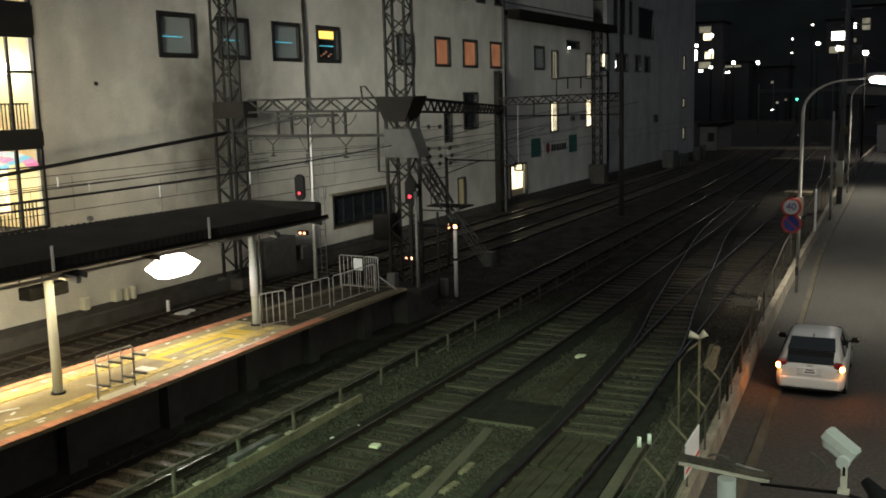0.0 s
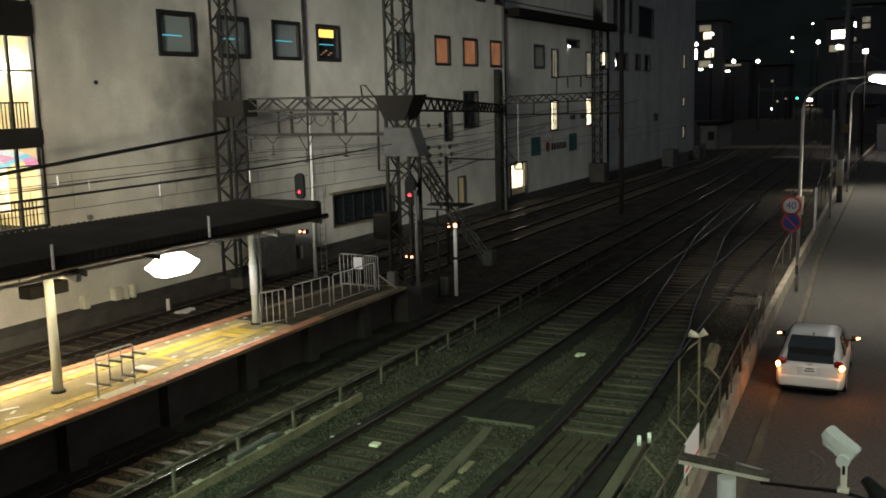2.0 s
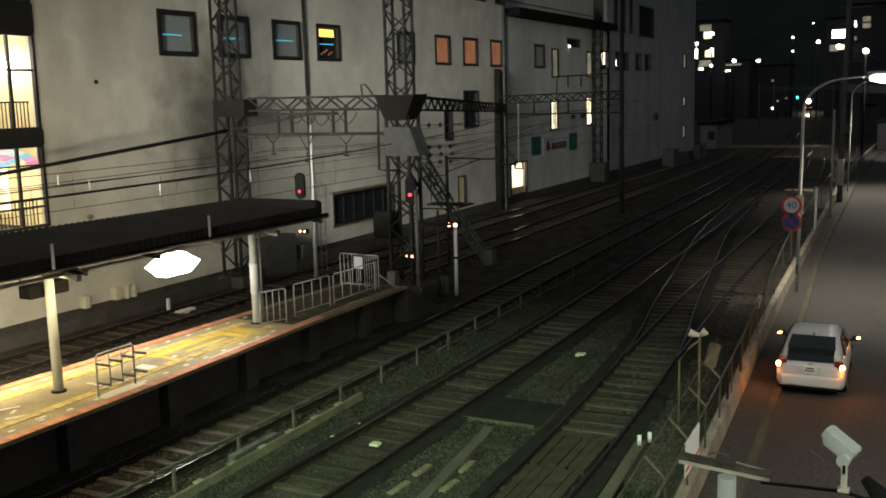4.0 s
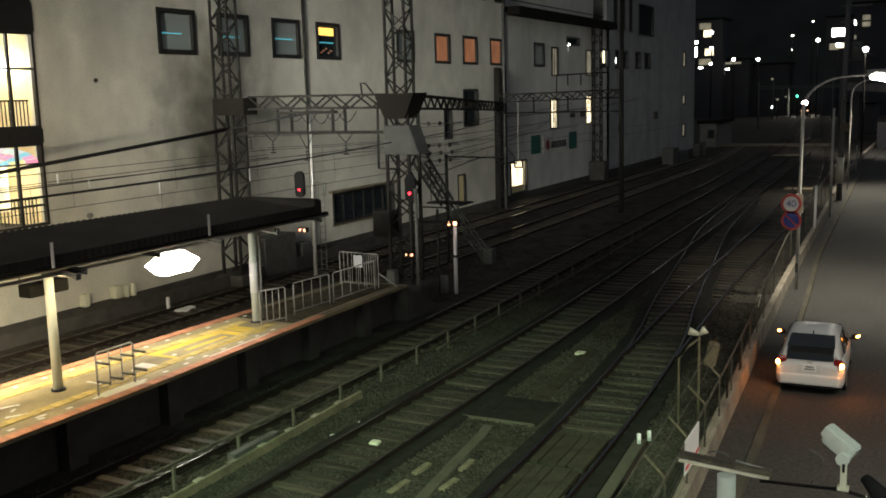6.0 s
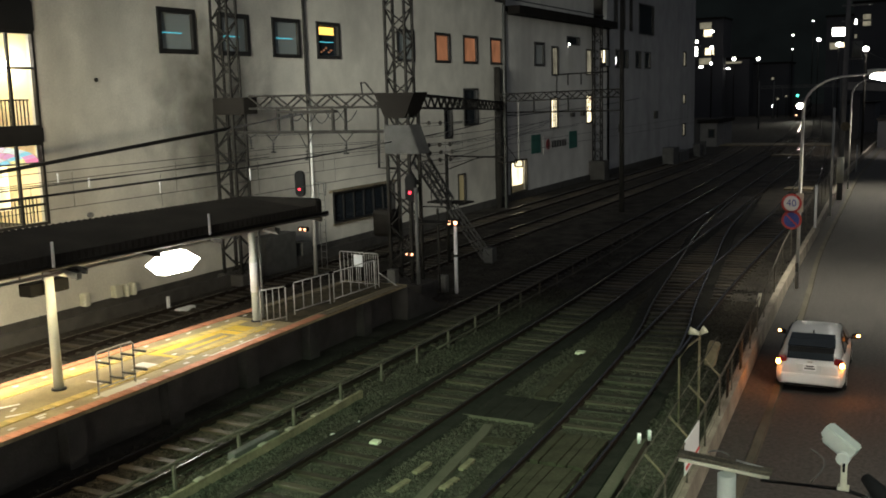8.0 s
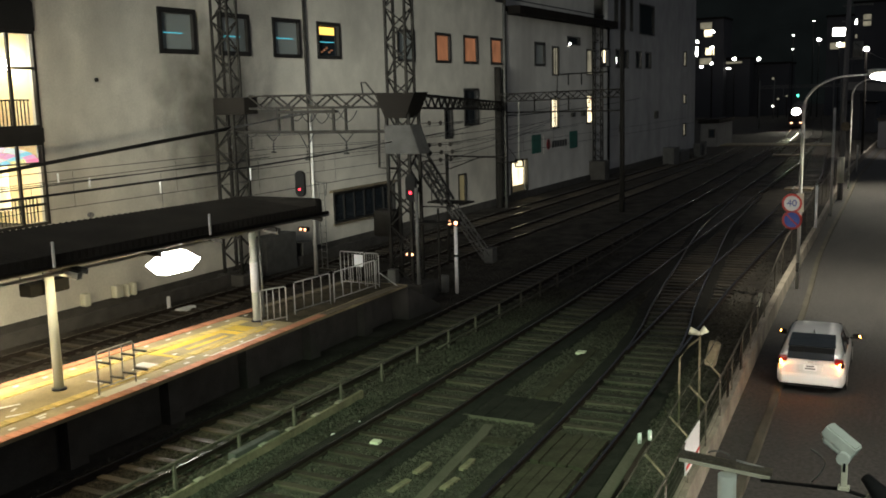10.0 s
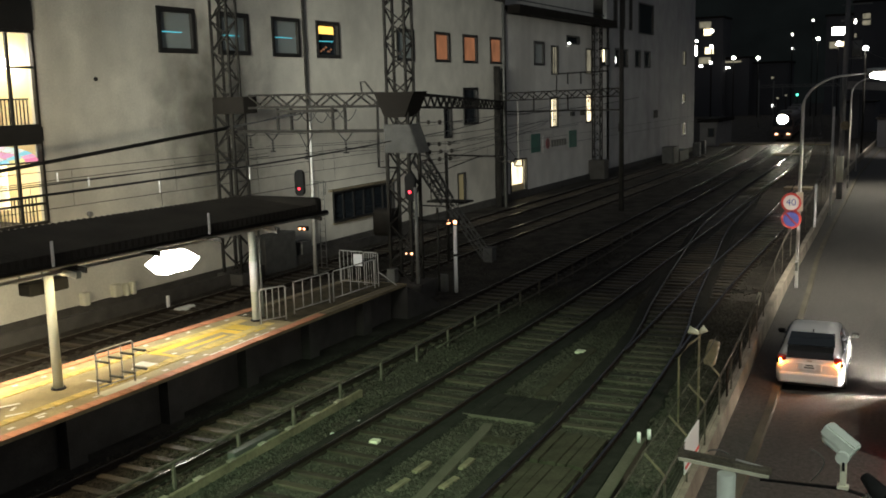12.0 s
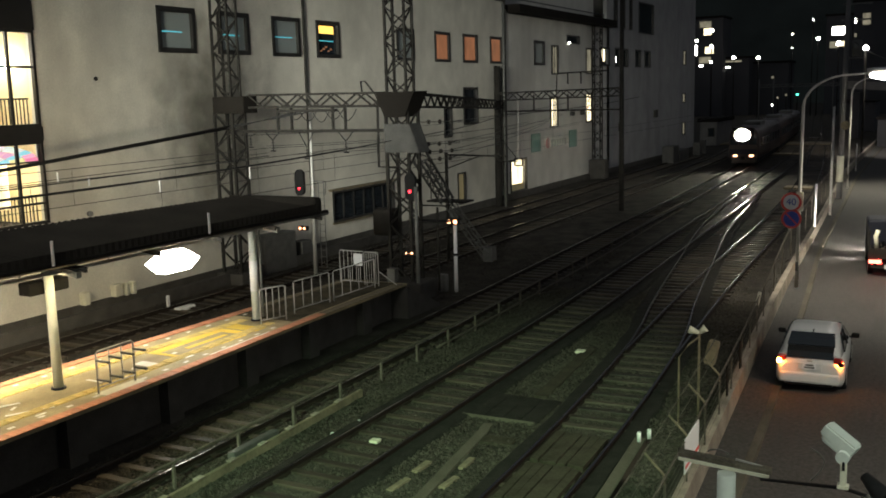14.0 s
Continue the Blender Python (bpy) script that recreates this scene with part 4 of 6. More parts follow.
    part("relay_case", boxed((-19.6, 32.3, 2.7), (1.0, 0.6, 1.1), bevel=0.15), "darksteel", g)

    q = thing("catenary_post", (-20.6, 39.5, -0.2), "dark braced post with a small work platform", "post")
    part("post", tubed([(-20.6, 39.5, -0.2), (-20.6, 39.5, 4.95)], 0.08, 10), "darksteel", q)
    part("arm", tubed([(-20.6, 39.5, 4.85), (-17.6, 39.5, 4.8)], 0.04, 6), "darksteel", q)
    part("arm_stay", tubed([(-20.6, 39.5, 4.2), (-18.9, 39.5, 4.8)], 0.025, 6), "darksteel", q)
    part("work_platform", boxed((-20.4, 39.4, 2.72), (2.0, 0.9, 0.08)), "darksteel", q)
    for dx in (-1.0, -0.1):
        part("rail_post", tubed([(-20.4 + dx, 39.4, 2.75), (-20.4 + dx, 39.4, 4.05)], 0.025, 6), "darksteel", q)
    part("hand_rail", tubed([(-21.4, 39.4, 4.0), (-20.5, 39.4, 4.05)], 0.025, 6), "darksteel", q)
    part("stay", latticed((-20.5, 39.5, 2.6), (-18.95, 40.2, 0.1), 0.4, 0.3, leg=0.06, web=0.03, step=0.6), "boxgrey", q)
    part("stay_footing", boxed((-18.85, 40.3, 0.1), (0.5, 0.5, 0.8), bevel=0.04), "boxgrey", q)
    h = thing("catenary_gantry", (-22.8, 60, -0.2), "distant lattice gantry over the tracks", "gantry")
    part("pole", tubed([(-27.25, 60, -0.2), (-27.25, 60, 9.4)], 0.26, 12, 0.22), "darksteel", h)
    part("pole", tubed([(-26.75, 60, -0.2), (-26.75, 60, 13.5)], 0.09, 8), "steel", h)
    part("pole", tubed([(-18.58, 60, -0.2), (-18.58, 60, 13.5)], 0.17, 12, 0.13), "darksteel", h)
    part("beam", latticed((-27.0, 60, 7.33), (-18.6, 60, 7.46), 0.5, 0.5, leg=0.08, web=0.06, step=0.6, side=Vector((0, 0, 1))), "darksteel", h)
    part("upper_frame", tubed([(-23.0, 60, 7.5), (-22.95, 60, 8.75), (-19.5, 60, 8.82), (-19.5, 60, 7.6)], 0.05), "darksteel", h)
    for x in (-22.2, -21.3):
        part("hanger", boxed((x, 60, 8.4), (0.07, 0.07, 0.7)), "darksteel", h)
    part("lower_beam", boxed((-22.7, 60, 6.35), (8.2, 0.1, 0.1)), "darksteel", h)
    for x in (-24.6, -22.2, -20.6):
        part("hanger", boxed((x, 60, 6.9), (0.08, 0.08, 1.0)), "darksteel", h)
    part("drop_pipe", tubed([(-25.7, 59.9, 7.2), (-25.72, 59.9, 3.1)], 0.06), "silver", h)
    bm = bmesh.new()
    for c, z in (((-25.72, 59.9, 2.7), (0.6, 0.08, 0.08)), ((-25.72, 59.9, 3.2), (0.6, 0.08, 0.08)), ((-26.0, 59.9, 2.95), (0.08, 0.08, 0.44)), ((-25.44, 59.9, 2.95), (0.08, 0.08, 0.44))):
        box(bm, c, z)
    part("drop_box", bm, "darksteel", h)
    part("arm", tubed([(-29.5 + 2.2, 59.6, 3.0), (-25.7, 59.6, 3.0)], 0.05), "darksteel", h)
    part("stay", tubed([(-27.0, 59.8, 4.6), (-25.9, 59.8, 3.3)], 0.03), "darksteel", h)

    d = thing("lattice_mast", (-27.7, 82, -0.2), "slim lattice mast against the wall", "mast")
    part("mast", latticed((-27.6, 82, 1.4), (-27.6, 82, 13.6), 0.7, 0.6, leg=0.09, web=0.05, step=0.7), "darksteel", d)
    part("base_box", boxed((-27.5, 82, 0.6), (1.5, 1.3, 1.8), bevel=0.05), "plinth", d)


build_gantry()


def wires():
    def hung(a, b, sag=0.25, r=0.014, n=14):
        a, b = Vector(a), Vector(b)
        return [a.lerp(b, k / n) - Vector((0, 0, sag * 4 * (k / n) * (1 - k / n))) for k in range(n + 1)], r

    w = thing("overhead_wires", (-22, 20, 5), "black overhead wires above the tracks", "wire", kind="stuff")
    runs = []
    for k in range(4):
        runs.append(hung((-27.0 + 0.02 * k, 6, 4.46 + 0.015 * k), (-26.9 + 0.1 * k, 31.6, 6.42 + 0.05 * k), 0.03, 0.026))
        runs.append(hung((-26.9 + 0.1 * k, 31.6, 6.42 + 0.05 * k), (-23.6 + 0.25 * k, 31.8, 7.05), 0.02, 0.02))
    runs.append(hung((-13.0, 8, 6.2), (-18.87, 32, 5.95), 0.12, 0.024))
    runs.append(hung((-18.87, 32, 5.95), (-26.9, 60, 6.1), 0.15, 0.024))
    runs.append(hung((-26.9, 60, 6.1), (-27.6, 95, 6.8), 0.2, 0.03))
    for x, z in ((-21.2, 4.42), (-25.0, 4.42)):
        runs.append(hung((x, 0, z), (x, 32, z), 0.02, 0.012))
        runs.append(hung((x, 32, z), (x, 60, z), 0.02, 0.012))
        runs.append(hung((x, 0, z + 1.25), (x, 32, z + 1.2), 0.06, 0.012))
        runs.append(hung((x, 32, z + 1.2), (x, 60, z + 1.2), 0.25, 0.012))
        runs.append(hung((x, 60, z), (x - 1, 110, z), 0.05, 0.012))
        for k in range(12):
            y = 3 + 4.7 * k
            runs.append(([Vector((x, y, z)), Vector((x, y, z + 1.1))], 0.006))
    runs.append(hung((-25.0, 0, 5.12), (-25.0, 32, 5.42), 0.03, 0.012))
    runs.append(hung((-25.0, 0, 4.98), (-25.0, 32, 5.3), 0.03, 0.02))
    runs.append(hung((-25.0, 26, 4.86), (-25.0, 46, 4.95), 0.03, 0.012))
    for k, z in enumerate((6.6, 5.8, 5.5, 5.2)):
        runs.append(hung((-17.3, 33.6, z - 0.03), (-22.0 - 0.6 * k, 60, z + 0.3), 0.1, 0.014))
    for k, z in enumerate((6.15, 5.7, 5.35)):
        runs.append(hung((-26.4 + 1.3 * k, 32, z), (-24.5 + 1.5 * k, 60, z + 0.1), 0.25, 0.011))
    runs.append(hung((-5.0, 60, 9.9), (-5.6, 130, 10.4), 0.5, 0.02))
    for k, (p, r) in enumerate(runs):
        part("wire", tubed(p, r, 5), "wire", w)
    for y, z, h in ((21.2, 5.2, 0.32), (22.44, 4.97, 0.3), (25.62, 4.44, 0.48), (30.67, 4.45, 0.52)):
        part("wire_marker", tubed([(-24.97, y, z), (-24.97, y, z + h)], 0.03, 6), "signwhite", w, "white sleeve on the wire")


wires()


# ---- signals ----
def signal_mast():
    t = thing("railway_signal", (-24.4, 34, -0.2), "colour-light railway signal showing red, with ladder", "signal", "signals")
    part("pole", tubed([(-24.35, 34, -0.2), (-24.25, 34, 7.3)], 0.085, 10, 0.06), "silver", t)
    bm = panel([(-24.77 + 0.24 * math.cos(a), 33.82, 4.02 + (0.33 if math.sin(a) > 0 else -0.33) + 0.24 * math.sin(a)) for a in [(k + 0.5) * math.tau / 20 for k in range(20)]], 0.14)
    h = part("head", bm, "rubber", t, "black oval signal head")
    part("lens", tubed([(-24.77, 33.66, 3.78), (-24.77, 33.67, 3.78)], 0.055, 12), "g_red", h, "glowing red lens")
    for x in (-24.0, -23.72):
        part("ladder_stile", tubed([(x, 34, 0.3), (x, 34, 4.1)], 0.022, 6), "steel", t)
    for k in range(12):
        part("rung", tubed([(-24.0, 34, 0.5 + 0.28 * k), (-23.72, 34, 0.5 + 0.28 * k)], 0.014, 5), "steel", t)
    part("cage", tubed([(-24.3, 34, 4.05), (-23.6, 34, 4.05), (-23.65, 34, 3.5)], 0.03, 6), "steel", t)
    part("repeater", boxed((-24.75, 33.8, 2.03), (0.5, 0.18, 0.2), bevel=0.03), "rubber", t)
    for x in (-24.85, -24.62):
        part("repeater_lens", tubed([(x, 33.68, 2.03), (x, 33.70, 2.03)], 0.05, 10), "g_orange", t)


def tower_signal():
    t = thing("railway_signal", (-18.2, 31.3, 1.5), "red railway signal fixed to the gantry tower", "signal", "signals")
    part("head", panel([(-17.98 + 0.22 * math.cos(a), 31.56, 4.2 + (0.3 if math.sin(a) > 0 else -0.3) + 0.22 * math.sin(a)) for a in [(k + 0.5) * math.tau / 20 for k in range(20)]], 0.14), "rubber", t)
    part("lens", tubed([(-17.98, 31.39, 4.02), (-17.98, 31.41, 4.02)], 0.06, 12), "g_red", t, "glowing red lens")
    part("bracket", boxed((-18.1, 31.7, 3.2), (0.12, 0.12, 1.6)), "steel", t)
    part("post", tubed([(-17.75, 31.45, 0.1), (-17.75, 31.45, 4.2)], 0.07, 8), "steel", t)
    part("repeater", boxed((-18.1, 31.5, 1.65), (0.55, 0.15, 0.2), bevel=0.03), "rubber", t)
    for x, r in ((-18.22, 0.035), (-17.98, 0.045)):
        part("repeater_lens", tubed([(x, 31.40, 1.65), (x, 31.42, 1.65)], r, 10), "g_orange", t)


def dwarf_signal():
    t = thing("shunt_signal", (-17.05, 33.3, -0.2), "white post with two orange marker lamps", "signal", "signals")
    part("post", tubed([(-17.07, 33.3, -0.2), (-17.06, 33.3, 2.6)], 0.075, 10), "signwhite", t)
    part("head", boxed((-17.12, 33.3, 2.66), (0.5, 0.2, 0.26), bevel=0.04), "rubber", t)
    for x in (-17.28, -16.99):
        part("lens", tubed([(x, 33.17, 2.67), (x, 33.19, 2.67)], 0.08, 12), "g_orange", t)
    part("band", tubed([(-17.06, 33.3, 1.3), (-17.06, 33.3, 1.4)], 0.08, 10), "rubber", t)
    part("case", boxed((-17.6, 33.2, 0.2), (0.35, 0.3, 0.7), bevel=0.03), "steel", t)


signal_mast()
tower_signal()
dwarf_signal()


# ---- beside the tracks ----
guard_line = curve_at([(0, -13.7), (22, -13.57), (28, -13.6), (42, -14.0), (55, -14.6), (70, -15.0)])


def track_furniture():
    t = thing("low_guard_rail", (-13.45, 10, -0.2), "low rusty pipe rail between the tracks", "railing")
    ys = [10 + 1.0 * k for k in range(52)]
    part("pipe", tubed([(guard_line(y), y, 0.42) for y in ys], 0.035, 8), "fencesteel", t)
    part("lower_pipe", tubed([(guard_line(y) + 0.02, y, 0.0) for y in ys if y > 24], 0.03, 6), "fencesteel", t)
    for k in range(20):
        y = 11.75 + 2.01 * k
        part("post", boxed((guard_line(y), y, 0.1), (0.06, 0.06, 0.64)), "fencesteel", t)
    c = thing("cable_duct", (-12.75, 12, -0.2), "pale concrete cable duct beside the rail", "cable duct")
    part("channel", boxed((-13.2, 15.3, -0.05), (0.08, 10.2, 0.2), 1.6), "oldconcrete", c)
    for k in range(9):
        part("duct_cap", boxed((-13.07 - 0.028 * 1.06 * k, 10.8 + 1.06 * k, 0.075), (0.13, 0.22, 0.03), 1.6), "concrete", c)
    part("duct_cover", boxed((-13.36, 16.0, 0.0), (0.2, 1.6, 0.3), 1, 0.02), "boxgrey", c, "grey metal cover box")
    rng = random.Random(9)
    for k, (x, y) in enumerate([(-12.61, 16.56), (-12.52, 13.97), (-12.61, 18.63), (-12.72, 17.71)]):
        b = bmesh.new()
        bmesh.ops.create_icosphere(b, subdivisions=2, radius=0.07)
        for v in b.verts:
            v.co *= 0.8 + 0.9 * noise.noise(v.co * 9 + Vector((k, 0, 0)))
            v.co.z *= 0.6
        bmesh.ops.translate(b, verts=b.verts, vec=(x + 0.3, y, -0.13))
        solo("stone_marker", b, "signwhite", (x + 0.3, y, -0.2), "small whitish stone block beside the rail", "stone", "white stones")
    for x, y, sx, sy in ((-9.49, 26.59, 0.45, 0.5), (-11.23, 17.66, 0.36, 0.36), (-6.83, 16.8, 0.42, 0.36)):
        solo("marker_plate", boxed((x, y, -0.115), (sx * 0.6, sy * 0.6, 0.07), 3, 0.015), "plate", (x, y, -0.2), "pale plate lying between the rails", "plate", "pale plates")
    # loose ballast stones
    gen = np.random.RandomState(5)
    near, count = 70000, 95000
    yy = np.concatenate([11.5 + 24 * gen.rand(near) ** 1.2, 9 + 36 * gen.rand(count - near)])
    xx = np.concatenate([-16.2 + 11.6 * gen.rand(near), -27.0 + 22.4 * gen.rand(count - near)])
    keep = ~((xx > -20.4) & (xx < -16.3) & (yy < 31)) & (xx < np.interp(yy, [5, 24, 45], [-4.2, -4.8, -5.9]))
    xx, yy = xx[keep], yy[keep]
    unit = np.array([(1, 0, 0), (-1, 0, 0), (0, 1, 0), (0, -1, 0), (0, 0, 1), (0, 0, -1)], float)
    tri = np.array([(0, 2, 4), (2, 1, 4), (1, 3, 4), (3, 0, 4), (2, 0, 5), (1, 2, 5), (3, 1, 5), (0, 3, 5)])
    n = len(xx)
    size = 0.018 + 0.03 * gen.rand(n, 1, 1) ** 2
    pts = unit[None] * size * (0.6 + 0.8 * gen.rand(n, 6, 1)) * np.array([1.2, 1.2, 0.75])
    turn = gen.rand(n) * math.tau
    cs, sn = np.cos(turn)[:, None], np.sin(turn)[:, None]
    pts = np.stack([pts[..., 0] * cs - pts[..., 1] * sn, pts[..., 0] * sn + pts[..., 1] * cs, pts[..., 2]], -1)
    sunk = np.zeros(n)
    for line in TRACKS[2:5]:
        lx = np.array([line(v) for v in np.arange(0, 60, 1.0)])
        sunk = np.maximum(sunk, np.abs(xx - np.interp(yy, np.arange(0, 60, 1.0), lx)) < 1.0)
    pts += np.stack([xx, yy, -0.165 - 0.02 * sunk + 0.03 * gen.rand(n)], -1)[:, None]
    faces = (tri[None] + 6 * np.arange(n)[:, None, None]).reshape(-1, 3)
    me = bpy.data.meshes.new("ballast_stones")
    me.from_pydata(pts.reshape(-1, 3).tolist(), [], faces.tolist())
    me.materials.append(M["stone"])
    tagged(new("ballast_stones", me), "loose dark ballast stones strewn over the track bed", "ballast", kind="stuff")
    # broken slabs and a timber walkway between tracks two and three
    for x, y, l in ((-10.26, 16.65, 0.3), (-9.54, 16.8, 0.62), (-9.51, 15.77, 0.7), (-8.75, 17.35, 0.6), (-8.63, 16.29, 0.62)):
        solo("concrete_slab", boxed((x, y, -0.16), (0.15, l, 0.1), rng.uniform(-4, 4), 0.012), "oldconcrete", (x, y, -0.22), "short pale concrete strip on the ballast", "slab", "concrete strips")
    path = [(-8.7, 14.2, -0.21), (-8.8, 15.4, -0.21), (-9.0, 17.0, -0.21), (-9.25, 19.2, -0.21), (-9.36, 19.75, -0.21)]
    solo("walkway_board", swept(path, [(-0.13, 0), (0.13, 0), (0.12, 0.1), (-0.12, 0.1)]), "kerbline", path[0], "long greyish concrete trough cover on the ballast", "board")
    solo("flat_plate", boxed((-8.7, 18.84, -0.16), (0.75, 0.45, 0.08), 3, 0.01), "oldboard", (-8.7, 18.84, -0.22), "flat brown plate on the ballast", "plate")
    c = thing("pit_cover", (-9.4, 21.0, -0.22), "dark pit cover between the tracks with a pale front edge", "cover")
    for k in range(4):
        part("cover_board", boxed((-9.95 + 0.47 * k, 21.05, -0.14), (0.45, 1.75, 0.07), 2, 0.01), "oily", c)
    part("front_edge", boxed((-9.3, 20.13, -0.13), (1.85, 0.03, 0.1), 1), "kerbline", c)
    solo("walkway_board", boxed((-9.15, 24.6, -0.15), (0.35, 5.0, 0.1), 4, 0.01), "oldboard", (-9.15, 22.1, -0.22), "long dark cover board on the ballast", "board")
    # crossing panels inside the right-hand track
    for k in range(3):
        y = 14.9 + 1.95 * k
        c = thing("crossing_panel", (TRACKS[4](y), y, -0.15), "weathered timber panel between the rails", "panel", "crossing panels")
        for q in range(6):
            part("plank", boxed((TRACKS[4](y) - 0.5 + 0.2 * q + rng.uniform(-0.01, 0.01), y + rng.uniform(-0.05, 0.05), -0.08 + rng.uniform(-0.015, 0.01)), (0.18, 1.8, 0.1), 2.0 + rng.uniform(-0.5, 0.5)), "oldboard", c)
    solo("cable_trough", boxed((-5.45, 16.2, -0.1), (0.26, 7.4, 0.24), 4, 0.02), "kerbline", (-5.45, 16.5, -0.2), "aged concrete cable trough beside the wall", "cable trough")
    # low walls and cases at the foot of the building
    solo("trough_wall", boxed((-27.0, 33, 0.05), (0.2, 40, 0.5)), "plinth", (-27.0, 33, -0.2), "low dark kerb at the foot of the building", "kerb")
    for y, sx, sy, sz in ((34.85, 0.8, 2.3, 1.75), (37.0, 0.6, 0.8, 1.1), (100, 1.2, 2.2, 1.8), (104, 1.0, 4.0, 1.2), (112, 0.8, 0.9, 1.5), (115, 0.6, 0.7, 1.6)):
        solo("equipment_cabinet", boxed((-27.2 + (1.5 if y > 90 else 0), y, sz / 2 - 0.2), (sx, sy, sz), 0, 0.04), "boxgrey", (-27.2 + (1.5 if y > 90 else 0), y, -0.2), "grey trackside equipment cabinet", "cabinet", "equipment cabinets")
    solo("white_tray", boxed((-25.4, 26.9, -0.12), (0.3, 0.85, 0.14), 0, 0.03), "signwhite", (-25.4, 26.9, -0.2), "white tray lying beside the track", "tray")
    solo("white_stake", boxed((-26.33, 27.0, 0.03), (0.1, 0.1, 0.48), 0, 0.01), "signwhite", (-26.33, 27.0, -0.22), "short white stake beside the rail", "stake")


track_furniture()


# ---- the street ----
def street_lamp(x, y, reach, power, ahead):
    t = thing("street_lamp", (x, y, 0), "tall curved-arm steel street lamp, lit", "street lamp", "street lamps")
    pts = [(x, y, 0), (x + 0.02, y, 3.4), (x + 0.05, y, 6.8)]
    for k in range(1, 9):
        a = k / 8 * math.pi / 2
        pts.append((x + 0.05 + reach * 0.62 * (1 - math.cos(a)), y, 6.8 + 1.12 * math.sin(a)))
    pts.append((x + reach, y, 7.97))
    part("pole", tubed(pts, 0.065, 10, 0.03), "silver", t)
    part("base_plate", boxed((x, y, 0.03), (0.34, 0.34, 0.06), bevel=0.01), "steel", t)
    part("hatch", boxed((x, y - 0.09, 0.9), (0.1, 0.03, 0.35)), "steel", t)
    h = part("head", tubed([(x + reach - 0.35, y, 8.0), (x + reach - 0.1, y, 8.04), (x + reach + 0.25, y, 8.03), (x + reach + 0.4, y, 7.98)], 0.12, 10, 0.1), "silver", t)
    bm = bmesh.new()
    bmesh.ops.create_uvsphere(bm, u_segments=12, v_segments=8, radius=1)
    bmesh.ops.scale(bm, verts=bm.verts, vec=(0.3, 0.18, 0.12))
    bmesh.ops.translate(bm, verts=bm.verts, vec=(x + reach + 0.02, y, 7.88))
    part("bowl", bm, "g_lamp", h, "glowing white bowl")
    lamp("street_light", "SPOT", power, (1.0, 0.94, 0.76), look((x + reach, y, 7.7), (x + reach + 3.0, y + ahead, 0)), 0.2, 150)
    return t


street_lamp(-4.82, 37.5, 2.5, 3300, 2.0)
street_lamp(-6.35, 75.0, 2.1, 3800, -2.0)
# unseen lamp with no post, added to brighten the near road
lamp("street_light", "SPOT", 2000, (1.0, 0.94, 0.76), look((3.2, 17.0, 8.2), (1.5, 18, 0)), 0.2, 130)


def traffic_sign():
    t = thing("traffic_sign", (-4.95, 37.3, 2.3), "speed limit sign over a blue no-parking disc", "traffic sign")
    p = [(-5.06, 37.28, 3.32), (-5.04, 37.28, 2.70)]
    for k, c in enumerate(p):
        c = Vector(c)
        d = part("disc", tubed([c, c + Vector((0, 0.02, 0))], 0.36, 28), "signred", t, "red-rimmed sign disc")
        part("face", tubed([c - Vector((0, 0.006, 0)), c - Vector((0, 0.003, 0))], 0.28, 28), "signwhite" if k == 0 else "signblue", d)
        if k:
            part("stroke", boxed(c - Vector((0, 0.010, 0)), (0.05, 0.005, 0.56), m=Matrix.Rotation(radians(-45), 4, "Y")), "signred", d)
    txt = bpy.data.curves.new("numerals", "FONT")
    txt.body, txt.size, txt.extrude, txt.align_x, txt.align_y = "40", 0.36, 0.004, "CENTER", "CENTER"
    txt.materials.append(M["signblue"])
    ob = new("numerals", txt)
    ob.parent = t
    ob.matrix_basis = Matrix.Translation(Vector(p[0]) - Vector((0, 0.012, 0)) - BASE[t]) @ Matrix.Rotation(radians(90), 4, "X")
    part("back_board", boxed((-4.78, 37.36, 3.35), (0.25, 0.03, 0.7)), "plate", t)
    part("clamp", boxed((-4.85, 37.36, 3.3), (0.3, 0.08, 0.06)), "steel", t)
    part("clamp", boxed((-4.85, 37.36, 2.7), (0.3, 0.08, 0.06)), "steel", t)


traffic_sign()


def street_poles():
    t = thing("utility_pole", (-6.25, 68, 0), "concrete utility pole with crossarms beside the street", "utility pole")
    part("pole", tubed([(-6.25, 68, 0), (-6.1, 68, 14)], 0.19, 12, 0.13), "kerb", t)
    for z in (12.6, 11.6):
        part("cross_arm", boxed((-5.6, 68, z), (1.8, 0.1, 0.1)), "steel", t)
    part("transformer", tubed([(-5.5, 68, 9.3), (-5.5, 68, 10.3)], 0.3, 12), "steel", t)
    part("bracket", boxed((-5.7, 68, 9.2), (1.1, 0.1, 0.08)), "steel", t)
    part("mirror_back", tubed([(-6.0, 67.7, 4.9), (-6.0, 67.75, 4.9)], 0.3, 16), "oldconcrete", t)
    part("sleeve", tubed([(-6.25, 67.99, 1.2), (-6.24, 67.99, 2.9)], 0.22, 12), "plate", t)
    for x, y, h, c in ((-5.9, 59.3, 6.3, "silver"), (-5.75, 50.8, 2.7, "signwhite"), (-6.6, 72, 2.2, "plate"), (-7.0, 90, 2.4, "silver")):
        p = thing("steel_post", (x, y, 0), "slim pale post beside the railway wall", "post", "roadside posts")
        part("tube", tubed([(x, y, 0), (x + 0.02, y, h)], 0.06 if h < 5 else 0.07, 8), c, p)
        part("cap", tubed([(x + 0.02, y, h), (x + 0.02, y, h + 0.05)], 0.07, 8), "steel", p)


street_poles()


